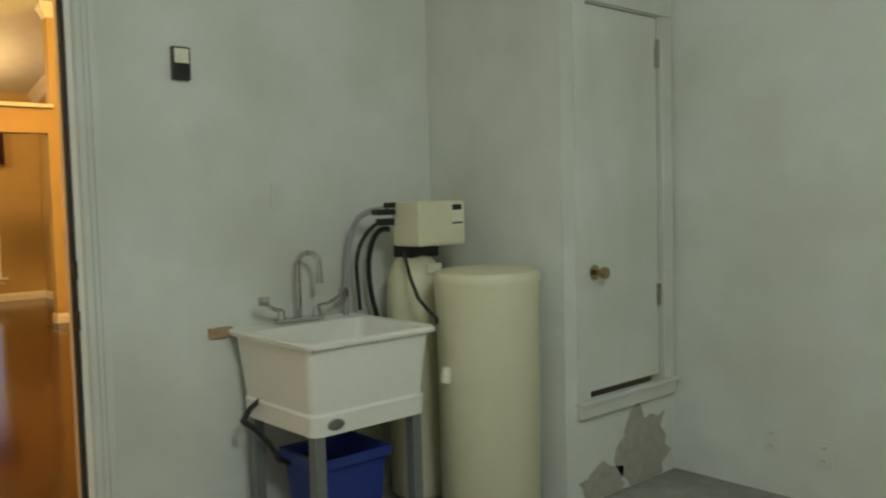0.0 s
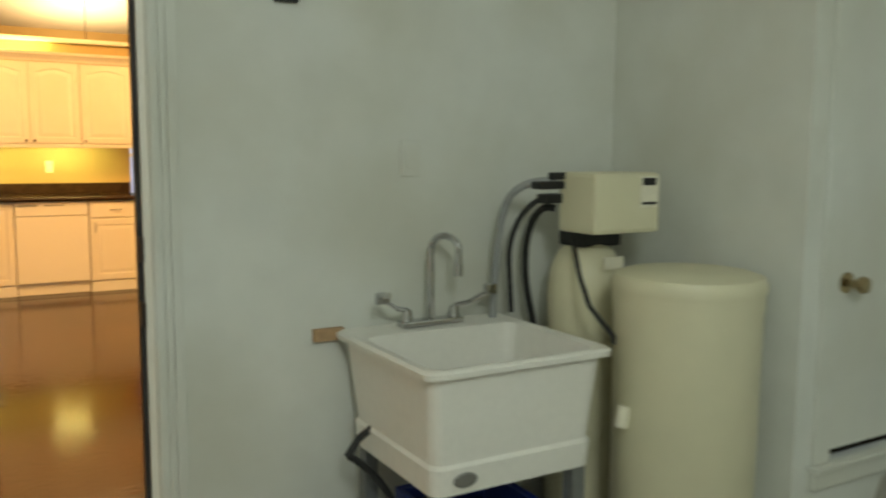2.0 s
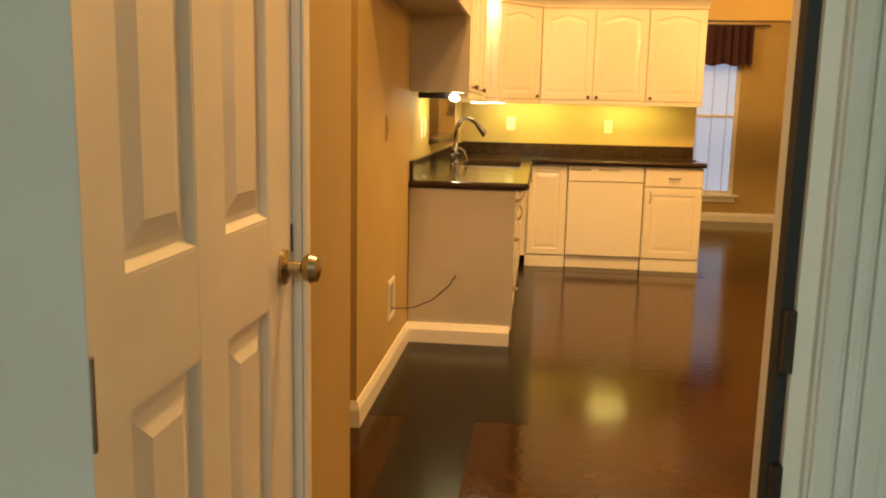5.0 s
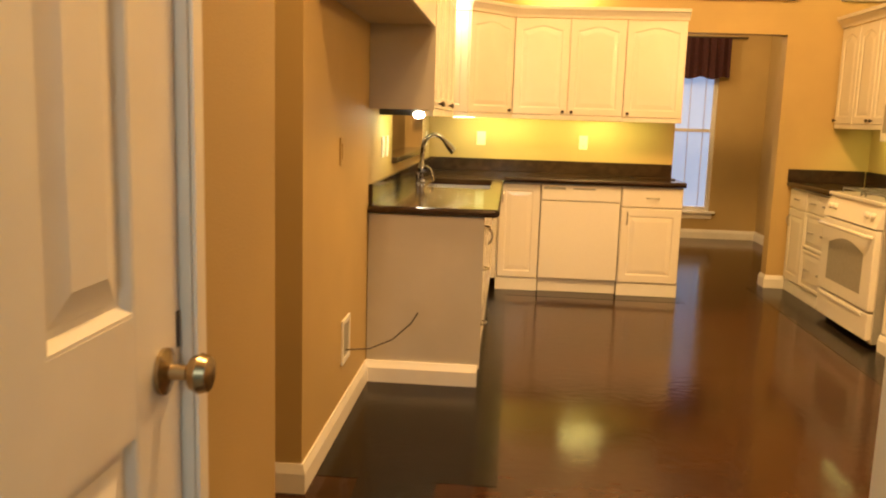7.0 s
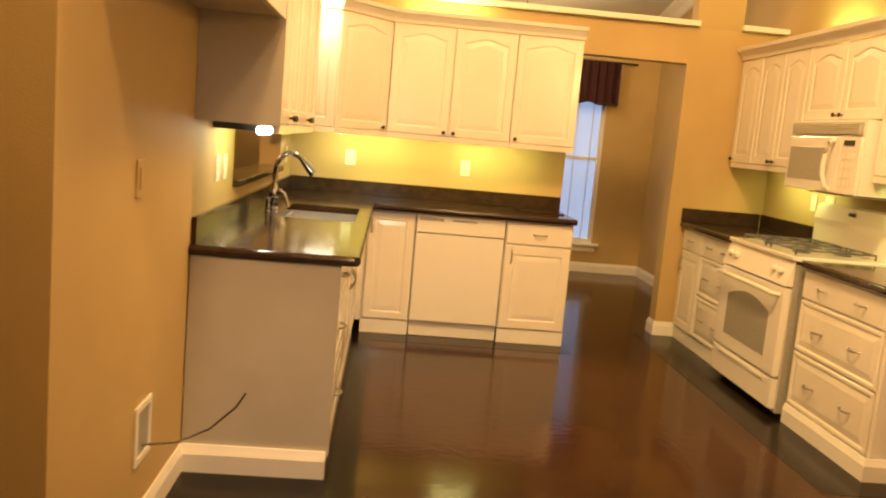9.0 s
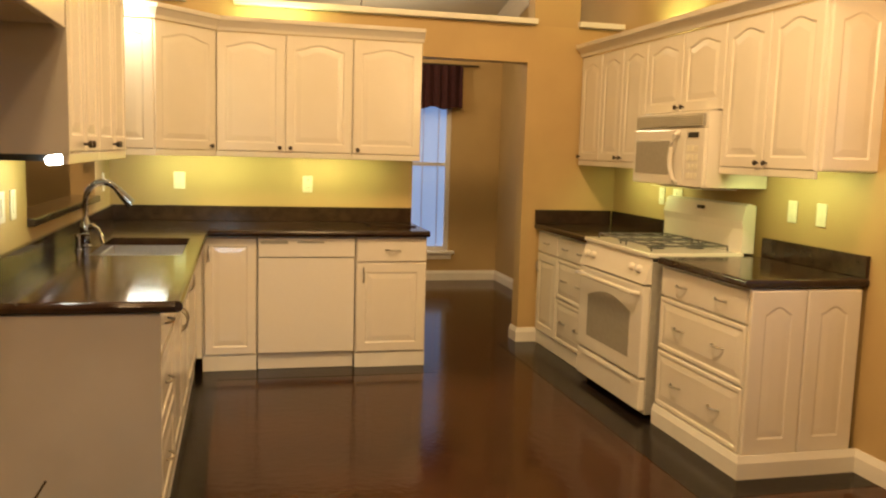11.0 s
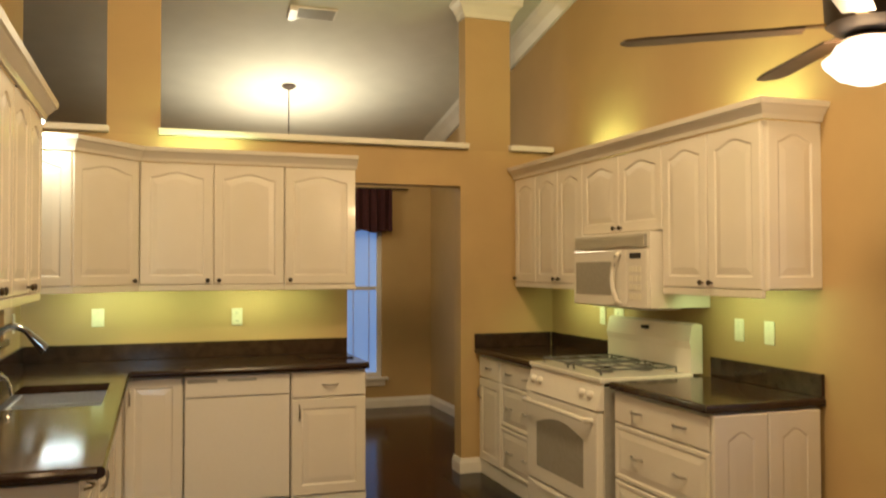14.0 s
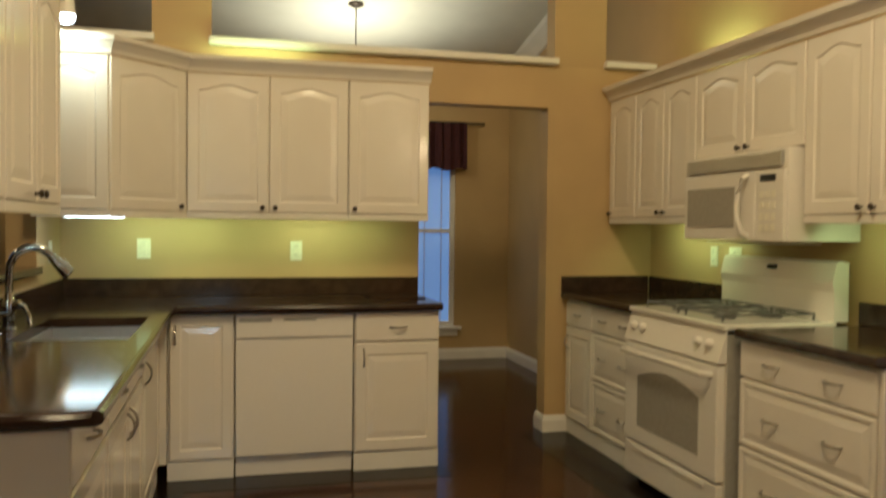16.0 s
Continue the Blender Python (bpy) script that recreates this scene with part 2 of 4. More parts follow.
# wall with the sink, doorway 1.51 to 2.28
def two_faced(name, rows, mat_a, mat_b, label):
    """A wall whose garage side and house side are painted apart: two skins, each half of the thickness."""
    struct(name + "_garage_side", boxes(*[(a, b, 4.30, 4.36, c, d) for a, b, c, d in rows]), mat_a, label + ", grey-white garage side", "wall")
    struct(name + "_house_side", boxes(*[(a, b, 4.36, 4.42, c, d) for a, b, c, d in rows]), mat_b, label + ", tan house side", "wall")


two_faced("wall_south", [(0.3, 1.378, -0.2, 2.9), (2.28, 4.92, -0.2, 2.9), (1.513, 2.28, 2.08, 2.9)], GWALL, TAN, "painted wall with a doorway")
struct("wall_south_upper", boxes((1.1, 5.15, 4.36, 4.42, 2.9, 5.2)), TAN, "tan painted upper wall", "wall")
struct("wall_closet_return", boxes((3.92, 4.02, 3.53, 4.30, -0.2, 2.9)), GWALL, "grey-white painted closet side wall", "wall")
struct("wall_closet_front", boxes((3.92, 4.07, 3.47, 3.53, -0.2, 2.9), (4.62, 4.72, 3.47, 3.53, -0.2, 2.9), (4.07, 4.62, 3.47, 3.53, -0.2, 0.385), (4.07, 4.62, 3.47, 3.53, 2.085, 2.9)), GWALL, "grey-white painted closet front wall", "wall")
struct("wall_garage_east", boxes((4.72, 4.92, -1.6, 3.53, -0.2, 2.9)), GWALL, "grey-white painted garage wall", "wall")
struct("wall_garage_west", boxes((0.3, 0.4, -1.6, 4.30, -0.2, 2.9)), GWALL, "grey-white painted garage wall", "wall")
struct("wall_garage_south", boxes((0.4, 4.72, -1.6, -1.5, -0.2, 2.9)), GWALL, "grey-white painted garage wall", "wall")
struct("ceiling_garage", boxes((0.3, 4.92, -1.6, 4.36, 2.9, 3.0)), GWALL, "white painted garage ceiling", "ceiling")

# left hall wall with a closet door, then an opening, then the cabinet wall
struct("wall_hall", boxes((1.38, 1.51, 4.14, 4.165, -0.2, 2.899), (1.38, 1.51, 4.985, 5.42, 0, 4.8), (1.38, 1.51, 4.165, 4.422, 2.10, 2.899), (1.38, 1.51, 4.422, 4.985, 2.10, 4.8)), TAN, "tan painted hall wall with a door in it", "wall")
struct("wall_west", boxes((1.13, 1.27, 6.60, 8.75, 0, 4.5), (1.13, 1.27, 8.75, 10.42, 0, 1.08), (1.13, 1.27, 8.75, 10.42, 2.15, 3.9), (1.13, 1.27, 10.42, 11.0, 0, 3.8), (1.13, 1.27, 5.42, 6.60, 2.3, 4.8)), TAN, "tan painted wall with a pass-through above the sink", "wall")
# back wall: solid to the ledge, posts above it
struct("wall_north", boxes((1.13, 3.34, 11.0, 11.14, 0, 2.38), (4.19, 4.937, 11.0, 11.14, 0, 2.38), (3.34, 4.19, 11.0, 11.14, 2.11, 2.38)), TAN, "tan painted half-height wall with a doorway", "wall")
EX = 4.937     # room face of the east wall
struct("wall_east", boxes((EX, 5.15, 4.42, 6.2, 0, 5.2), (EX, 5.15, 7.75, 14.2, 0, 5.2), (EX, 5.15, 6.2, 7.75, 0, 0.76), (EX, 5.15, 6.2, 7.75, 2.1, 5.2)), TAN, "tan painted tall side wall with a window", "wall")
struct("wall_far_north", boxes((-6.0, -2.0, 14.0, 14.15, 0, 4), (-0.6, 3.4, 14.0, 14.15, 0, 4), (4.38, EX, 14.0, 14.15, 0, 4), (-2.0, -0.6, 14.0, 14.15, 0, 0.45), (-2.0, -0.6, 14.0, 14.15, 2.5, 4), (3.4, 4.38, 14.0, 14.15, 0, 0.33), (3.4, 4.38, 14.0, 14.15, 2.25, 4)), TAN, "tan painted far wall with two windows", "wall")
struct("wall_living_west", boxes((-6.0, -5.9, 5.32, 14.0, 0, 5)), TAN, "tan painted living room wall", "wall")
struct("wall_living_south", boxes((-5.9, 1.378, 5.32, 5.42, 0, 5)), TAN, "tan painted living room wall", "wall")
bm = bmesh.new()
v = [bm.verts.new(p) for p in ((-6, 4.3, ceil_z(4.3)), (5.15, 4.3, ceil_z(4.3)), (5.15, 14.2, ceil_z(14.2)), (-6, 14.2, ceil_z(14.2)))]
w = [bm.verts.new(p.co + Vector((0, 0, 0.12))) for p in v]
bm.faces.new(v)
bm.faces.new(w)
for i in range(4):
    bm.faces.new((v[i], v[(i + 1) % 4], w[(i + 1) % 4], w[i]))
struct("ceiling", bm, CEIL, "sloping white vaulted ceiling", "ceiling")

# posts on the half wall with crown capitals, ledge caps
for n, (x0, x1) in enumerate(((1.76, 2.09), (4.23, 4.59))):
    root = thing("column", pose((x0 + x1) / 2, 11.07, 2.38), "tan square post with a white crown capital on the half wall", "column", "posts on the half wall")
    h = ceil_z(11.0) - 2.38
    part("shaft", boxes((-(x1 - x0) / 2, (x1 - x0) / 2, -0.07, 0.07, 0, h + 0.02)), TAN, root)
    bm = bmesh.new()
    hw = (x1 - x0) / 2
    prof = [(0, -0.14), (0.012, -0.14), (0.02, -0.11), (0.05, -0.06), (0.075, -0.035), (0.08, 0.02), (0, 0.02)]
    sweep(bm, [(-hw, 0.07, h - 0.01), (-hw, -0.07, h - 0.01), (hw, -0.07, h - 0.01), (hw, 0.07, h - 0.01)], prof)
    part("capital", bm, TRIM, root, "white crown moulding capital")
bm = boxes((1.27, 1.775, 10.95, 11.17, 2.385, 2.425), (2.075, 4.245, 10.95, 11.17, 2.385, 2.425), (4.575, 4.935, 10.95, 11.17, 2.385, 2.425), bevel=0.006)
struct("ledge_trim", bm, TRIM, "white painted ledge cap on the half wall", "trim")
# rake crown where side wall meets the ceiling
bm = bmesh.new()
vs = []
for y in (4.5, 14.0):
    vs.append([bm.verts.new((EX - o, y, ceil_z(y) + u - 0.001)) for o, u in ((0.001, -0.16), (0.02, -0.155), (0.055, -0.09), (0.10, -0.04), (0.11, 0.0), (0.001, 0.0))])
for i in range(6):
    bm.faces.new((vs[0][i], vs[0][(i + 1) % 6], vs[1][(i + 1) % 6], vs[1][i]))
struct("crown_trim", bm, TRIM, "white crown moulding along the sloping ceiling", "trim")

BASEB = [(0, 0), (0.016, 0), (0.016, 0.075), (0.010, 0.095), (0.006, 0.11), (0, 0.11)]


def baseboard(path, name="baseboard"):
    bm = bmesh.new()
    sweep(bm, path, BASEB)
    struct(name, bm, TRIM, "white painted wooden baseboard", "baseboard")


baseboard([(1.27, 7.922, 0.001), (1.27, 6.60, 0.001), (1.13, 6.60, 0.001)][::-1])
baseboard([(1.51, 5.03, 0.001), (1.51, 5.42, 0.001), (1.38, 5.42, 0.001)])
baseboard([(4.40, 11.0, 0.001), (4.19, 11.0, 0.001), (4.19, 11.14, 0.001), (4.93, 11.14, 0.001)][::-1])
baseboard([(4.318, 9.04, 0.0016), (4.318, 8.24, 0.0016), (EX, 8.24, 0.0016), (EX, 4.45, 0.0016)])
baseboard([(3.35, 14.0, 0.001), (EX, 14.0, 0.001), (EX, 11.16, 0.001)])
baseboard([(-5.9, 14.0, 0.001), (3.35, 14.0, 0.001)])


# ---- cabinet parts; local x runs along the front, y is depth behind it, z up ----
def panel_front(name, w, h, parent, x, z, y=0.0, arched=True, label="", rail=0.055, mat=WHITE, deep=0.0055):
    """A raised-panel front, its lower left corner at (x, z), face towards -y."""
    bm = bmesh.new()
    t = 0.02
    n = 8
    small = min(w, h) < 0.22
    rail = min(rail, w * 0.28, h * 0.28)

    def loop(inset, yy, rise):
        x0, x1, z0, z1 = inset, w - inset, inset, h - inset
        pts = [(x0, z0), (x1, z0)]
        for i in range(n + 1):
            s = i / n
            drop = rise * (1 - math.sin(math.pi * s) ** 1.7) if rise else 0
            pts.append((x1 + (x0 - x1) * s, z1 - drop))
        return [bm.verts.new((x + px, yy, z + pz)) for px, pz in pts]

    rise = min(0.036, h * 0.1) if arched else 0
    loops = [loop(0, y + t, 0), loop(0.0, y + 0.005, 0), loop(0.005, y, 0)]
    if not small or not arched:
        loops += [loop(rail, y, rise), loop(rail + 0.008, y + deep, rise), loop(rail + 0.013, y + deep, rise), loop(rail + 0.044, y + 0.001, rise)]
    if small and not arched:
        loops = loops[:3]
    for a, b in zip(loops, loops[1:]):
        k = len(a)
        for i in range(k):
            bm.faces.new((a[i], a[(i + 1) % k], b[(i + 1) % k], b[i]))
    bm.faces.new(loops[0][::-1])
    bm.faces.new(loops[-1])
    return part(name, bm, mat, parent, label)


def knob(parent, x, z, y=0.0):
    bm = bmesh.new()
    lathe(bm, [(0.005, 0), (0.005, 0.012), (0.013, 0.018), (0.014, 0.024), (0.009, 0.029)], 12, Matrix.Translation((x, y, z)) @ Matrix.Rotation(radians(90), 4, 'X'))
    part("knob", bm, BRONZE, parent, "small dark bronze knob", True)


def bow_handle(parent, x, z, y=0.0, length=0.096, upright=False):
    bm = bmesh.new()
    n = 10
    pts = []
    for i in range(n + 1):
        s = i / n
        out = -0.028 * math.sin(math.pi * s) ** 0.6
        a = (s - 0.5) * length
        pts.append((x, y + out, z + a) if upright else (x + a, y + out, z))
    tube(bm, pts, 0.005, 8)
    part("handle", bm, NICKEL, parent, "bowed satin nickel handle", True)


CROWN = [(0, 0), (0.012, 0), (0.018, 0.02), (0.045, 0.055), (0.055, 0.06), (0.06, 0.085), (0, 0.085)]
UB, UT = 1.40, 2.165      # underside and top of the wall cabinets


def wall_cabinet(m, w, doors, label, depth=0.32, z0=UB, z1=UT, knobs=(), group="wall cabinets", rail=True, body_mat=WHITE):
    """doors: widths from left to right; knobs: per door 'l' or 'r'."""
    c = thing("wall_cabinet", m, label, "cabinet", group)
    part("body", boxes((0.001, w - 0.001, 0.021, depth - 0.001, z0, z1)), body_mat, c)
    x = 0
    for dw, k in zip(doors, knobs):
        d = panel_front("door", dw - 0.006, z1 - z0 - 0.006, c, x + 0.003, z0 + 0.003)
        knob(d, x + (0.035 if k == 'l' else dw - 0.035), z0 + 0.03)
        x += dw
    if rail:
        part("light_rail", boxes((0.0, w, 0.002, 0.022, z0 - 0.035, z0 - 0.0005), bevel=0.004), WHITE, c)
    return c


# back run of wall cabinets, fronts at y = 10.68
wall_cabinet(pose(1.97, 10.68, 0), 0.885, (0.44, 0.445), "white two-door wall cabinet with arched raised panels", knobs="rl")
wall_cabinet(pose(2.856, 10.68, 0), 0.472, (0.472,), "white single-door wall cabinet with an arched raised panel", knobs="l")
# corner cabinet with an angled door
c = thing("corner_wall_cabinet", pose(1.27, 11.0, 0), "white corner wall cabinet with an angled door and panelled side", "cabinet", "wall cabinets")
bm = bmesh.new()
prism(bm, [(0.001, -0.001), (0.001, -0.68), (0.345, -0.68), (0.685, -0.335), (0.699, -0.301), (0.699, -0.001)], UB, UT)
part("body", bm, WHITE, c)
ang = Matrix.Translation((0.36, -0.70, 0)) @ Matrix.Rotation(radians(48.2), 4, 'Z')
d = panel_front("door", 0.502, UT - UB - 0.006, c, 0.003, UB + 0.003)
d.matrix_local = ang
knob(d, 0.455, UB + 0.03)
s = panel_front("side_panel", 0.345, UT - UB - 0.006, c, 0.003, UB + 0.003)
s.matrix_local = Matrix.Translation((0.003, -0.70, 0))
bm = bmesh.new()
sweep(bm, [(0.0, -0.70, UB - 0.035), (0.36, -0.70, UB - 0.035), (0.70, -0.32, UB - 0.035)], [(-0.018, 0), (0.0, 0), (0.0, 0.034), (-0.018, 0.034)])
part("light_rail", bm, WHITE, c)
bm = bmesh.new()
sweep(bm, [(1.27, 10.30, UT + 0.001), (1.63, 10.30, UT + 0.001), (1.97, 10.68, UT + 0.001), (3.333, 10.68, UT + 0.001)], CROWN)
tagged(finish("crown_moulding", bm, WHITE), "white crown moulding along the tops of the back cabinets", "trim", kind="structure")

# left wall cabinets, facing +x
LM = Matrix.Translation((1.59, 7.92, 0)) @ Matrix.Rotation(radians(90), 4, 'Z')
wall_cabinet(LM, 0.60, (0.30, 0.30), "white two-door wall cabinet with a bare grey-brown end panel", knobs="rl")
LM2 = Matrix.Translation((1.59, 8.521, 0)) @ Matrix.Rotation(radians(90), 4, 'Z')
wall_cabinet(LM2, 0.78, (0.39, 0.39), "white two-door wall cabinet beside the sink pass-through", knobs="rl")
ep = finish("cabinet_end_panel", boxes((1.272, 1.592, 7.905, 7.919, UB - 0.005, UT)), PANEL)
tagged(ep, "bare grey-brown end panel on the wall cabinet", "panel")
bm = bmesh.new()
sweep(bm, [(1.27, 7.905, UT + 0.001), (1.59, 7.905, UT + 0.001), (1.59, 9.302, UT + 0.001), (1.27, 9.302, UT + 0.001)], CROWN)
tagged(finish("crown_moulding", bm, WHITE), "white crown moulding along the tops of the sink-side cabinets", "trim", kind="structure")

# right wall cabinets, facing -x; local x runs towards -y
def right(y, x=4.617):
    return Matrix.Translation((x, y, 0)) @ Matrix.Rotation(radians(-90), 4, 'Z')


wall_cabinet(right(10.98), 0.36, (0.36,), "white single-door wall cabinet in the corner by the doorway", knobs="l")
wall_cabinet(right(10.62), 0.69, (0.345, 0.345), "white two-door wall cabinet with arched raised panels", knobs="rl")
wall_cabinet(right(9.93), 0.88, (0.44, 0.44), "white short two-door wall cabinet above the microwave", z0=1.705, knobs="rl", rail=False)
c = wall_cabinet(right(9.05), 0.77, (0.385, 0.385), "white two-door wall cabinet with a panelled end", knobs="rl")
s = panel_front("side_panel", 0.30, UT - UB - 0.006, c, 0.003, UB + 0.003)
s.matrix_local = Matrix.Translation((0.791, 0.02, 0)) @ Matrix.Rotation(radians(90), 4, 'Z')
bm = bmesh.new()
sweep(bm, [(4.617, 10.98, UT + 0.001), (4.617, 8.26, UT + 0.001), (4.937, 8.26, UT + 0.001)][::1], CROWN)
tagged(finish("crown_moulding", bm, WHITE), "white crown moulding along the tops of the range-side cabinets", "trim", kind="structure")


# ---- base cabinets ----
def base_body(c, w, depth=0.58, toe=True):
    part("body", boxes((0.001, w - 0.001, 0.021, depth, 0.10, 0.868)), WHITE, c)
    part("toe_kick", boxes((0.0, w, 0.012, 0.028, 0.002, 0.10), bevel=0.003), TRIM, c)


# right end of the back run
c = thing("base_cabinet", pose(2.855, 10.375, 0), "white base cabinet with one drawer over one door", "cabinet", "base cabinets")
base_body(c, 0.472)
d = panel_front("drawer", 0.462, 0.15, c, 0.005, 0.71, arched=False)
bow_handle(d, 0.24, 0.785)
d = panel_front("door", 0.462, 0.59, c, 0.005, 0.11, arched=False, rail=0.06)
bow_handle(d, 0.05, 0.62, upright=True)
# blind corner unit
c = thing("corner_base_cabinet", pose(1.89, 10.39, 0), "white narrow corner base cabinet door", "cabinet", "base cabinets")
base_body(c, 0.335)
d = panel_front("door", 0.315, 0.75, c, 0.012, 0.11, arched=False, rail=0.05)
bow_handle(d, 0.04, 0.76, upright=True)
fl = finish("corner_filler", boxes((1.83, 1.889, 10.362, 10.40, 0.10, 0.868)), WHITE)
tagged(fl, "white filler strip in the corner of the base cabinets", "filler")
# dishwasher
c = thing("dishwasher", pose(2.227, 10.385, 0), "white built-in dishwasher under the counter", "dishwasher")
part("body", boxes((0.002, 0.624, 0.03, 0.57, 0.10, 0.868)), ENAMEL, c)
part("door", boxes((0.006, 0.620, 0.0, 0.03, 0.115, 0.735), bevel=0.006), ENAMEL, c)
cp = part("control_panel", boxes((0.006, 0.620, -0.008, 0.03, 0.74, 0.862), bevel=0.006), ENAMEL, c)
part("vent_grille", boxes((0.02, 0.19, -0.011, -0.0085, 0.825, 0.845)), GREYVENT, cp)
part("latch_bar", boxes((0.25, 0.42, -0.012, -0.0085, 0.83, 0.842)), GREYVENT, cp)
part("toe_panel", boxes((0.006, 0.620, 0.035, 0.05, 0.004, 0.10)), ENAMEL, c)


def left(y, x=1.855):
    return Matrix.Translation((x, y, 0)) @ Matrix.Rotation(radians(90), 4, 'Z')


# left run, facing +x
c = thing("base_cabinet", left(7.96), "white base cabinet with three drawers by the bare end panel", "cabinet", "base cabinets")
base_body(c, 0.598)
for z, h in ((0.71, 0.15), (0.42, 0.28), (0.11, 0.30)):
    d = panel_front("drawer", 0.588, h, c, 0.005, z, arched=False)
    bow_handle(d, 0.28, z + h / 2)
c = thing("sink_base_cabinet", left(8.56), "white two-door sink base cabinet with false drawers", "cabinet", "base cabinets")
part("body", boxes((0.001, 0.02, 0.021, 0.58, 0.10, 0.868), (0.98, 0.999, 0.021, 0.58, 0.10, 0.66), (0.02, 0.98, 0.021, 0.58, 0.10, 0.12), (0.02, 0.98, 0.56, 0.58, 0.12, 0.868)), WHITE, c)
part("toe_kick", boxes((0.0, 1.0, 0.012, 0.028, 0.002, 0.10), bevel=0.003), TRIM, c)
for x in (0.005, 0.50):
    d = panel_front("drawer", 0.485, 0.15, c, x, 0.71, arched=False)
    bow_handle(d, x + 0.24, 0.785)
    d = panel_front("door", 0.485, 0.59, c, x, 0.11, arched=False)
    bow_handle(d, x + (0.45 if x < 0.1 else 0.04), 0.62, upright=True)
c = thing("base_cabinet", left(9.56), "white single-door base cabinet in the corner", "cabinet", "base cabinets")
part("body", boxes((0.001, 0.02, 0.021, 0.58, 0.10, 0.66), (0.78, 0.799, 0.021, 0.58, 0.10, 0.868), (0.02, 0.78, 0.021, 0.58, 0.10, 0.12), (0.02, 0.78, 0.56, 0.58, 0.12, 0.868)), WHITE, c)
part("toe_kick", boxes((0.0, 0.80, 0.012, 0.028, 0.002, 0.10), bevel=0.003), TRIM, c)
d = panel_front("door", 0.79, 0.75, c, 0.005, 0.11, arched=False)
bow_handle(d, 0.08, 0.70, upright=True)
ep = finish("cabinet_end_panel", boxes((1.275, 1.860, 7.926, 7.958, 0.09, 0.872)), PANEL)
tagged(ep, "bare grey-brown end panel of the sink-side base cabinets", "panel")
bm = bmesh.new()
sweep(bm, [(1.275, 7.925, 0.002), (1.85, 7.925, 0.002)], [(o * 1.8, u) for o, u in BASEB])
part("base_moulding", bm, TRIM, ep)

# right run, facing -x
RX = 4.325
c = thing("base_cabinet", right(10.98, RX), "white base cabinet with one drawer over one door", "cabinet", "base cabinets")
base_body(c, 0.40)
d = panel_front("drawer", 0.39, 0.15, c, 0.005, 0.71, arched=False)
bow_handle(d, 0.195, 0.785)
d = panel_front("door", 0.39, 0.59, c, 0.005, 0.11, arched=False)
bow_handle(d, 0.05, 0.60, upright=True)
c = thing("base_cabinet", right(10.58, RX), "white three-drawer base cabinet beside the range", "cabinet", "base cabinets")
base_body(c, 0.60)
for z, h in ((0.71, 0.15), (0.42, 0.28), (0.11, 0.30)):
    d = panel_front("drawer", 0.59, h, c, 0.005, z, arched=False, rail=0.02)
    bow_handle(d, 0.16, z + h / 2)
    bow_handle(d, 0.43, z + h / 2)
c = thing("base_cabinet", right(9.06, RX), "white three-drawer base cabinet with a panelled end", "cabinet", "base cabinets")
base_body(c, 0.79)
for z, h in ((0.71, 0.15), (0.42, 0.28), (0.11, 0.30)):
    d = panel_front("drawer", 0.78, h, c, 0.005, z, arched=False, rail=0.02)
    bow_handle(d, 0.22, z + h / 2)
    bow_handle(d, 0.58, z + h / 2)
for i in range(2):
    s = panel_front("side_panel", 0.285, 0.76, c, 0.003, 0.105, rail=0.072, deep=0.0028)
    s.matrix_local = Matrix.Translation((0.812, 0.005 + 0.29 * i, 0)) @ Matrix.Rotation(radians(90), 4, 'Z')


# ---- counters ----
def counter(name, poly, label, splash, hole=None):
    c = thing(name, pose(0, 0, 0), label, "counter")
    bm = bmesh.new()
    if hole:
        hx0, hx1, hy0, hy1 = hole
        x0, x1, y0, y1 = 1.272, 1.915, 7.925, 10.35
        for r in ((x0, x1, y0, hy0), (x0, x1, hy1, y1), (x0, hx0, hy0, hy1), (hx1, x1, hy0, hy1)):
            box(bm, r[0], r[1], r[2], r[3], 0.875, 0.915)
        box(bm, 1.272, 3.335, 10.35, 10.998, 0.875, 0.915)
        bmesh.ops.remove_doubles(bm, verts=bm.verts[:], dist=0.0005)
        inner = [f for f in bm.faces if any(g is not f and (g.calc_center_median() - f.calc_center_median()).length < 1e-4 for e in f.edges for g in e.link_faces)]
        bmesh.ops.delete(bm, geom=inner, context='FACES_ONLY')
    else:
        prism(bm, poly, 0.875, 0.915)
        es = [e for e in bm.edges if abs(e.verts[0].co.z - e.verts[1].co.z) < 1e-5]
        bmesh.ops.bevel(bm, geom=es, offset=0.012, segments=3, affect='EDGES', profile=0.5)
    part("slab", bm, COUNTER, c)
    for r in splash:
        part("backsplash", boxes((*r, 0.9155, 1.02), bevel=0.003), COUNTER, c)
    return c


SINK = (1.44, 1.85, 9.12, 9.88)
k = counter("countertop", None, "glossy dark brown L-shaped countertop with a sink cut-out", ((1.272, 3.335, 10.978, 10.998), (1.272, 1.292, 7.935, 10.977)), SINK)
bm = bmesh.new()
tube(bm, [(1.272, 7.925, 0.895), (1.91, 7.925, 0.895)], 0.0195, 10)
tube(bm, [(1.915, 7.93, 0.895), (1.915, 10.34, 0.895)], 0.0195, 10)
tube(bm, [(1.94, 10.35, 0.895), (3.335, 10.35, 0.895)], 0.0195, 10)
part("bullnose_edge", bm, COUNTER, k, "", True)
counter("countertop", [(4.295, 9.975), (4.935, 9.975), (4.935, 10.998), (4.295, 10.998)], "glossy dark brown countertop by the doorway", ((4.295, 4.91, 10.978, 10.998), (4.915, 4.935, 9.98, 10.977)))
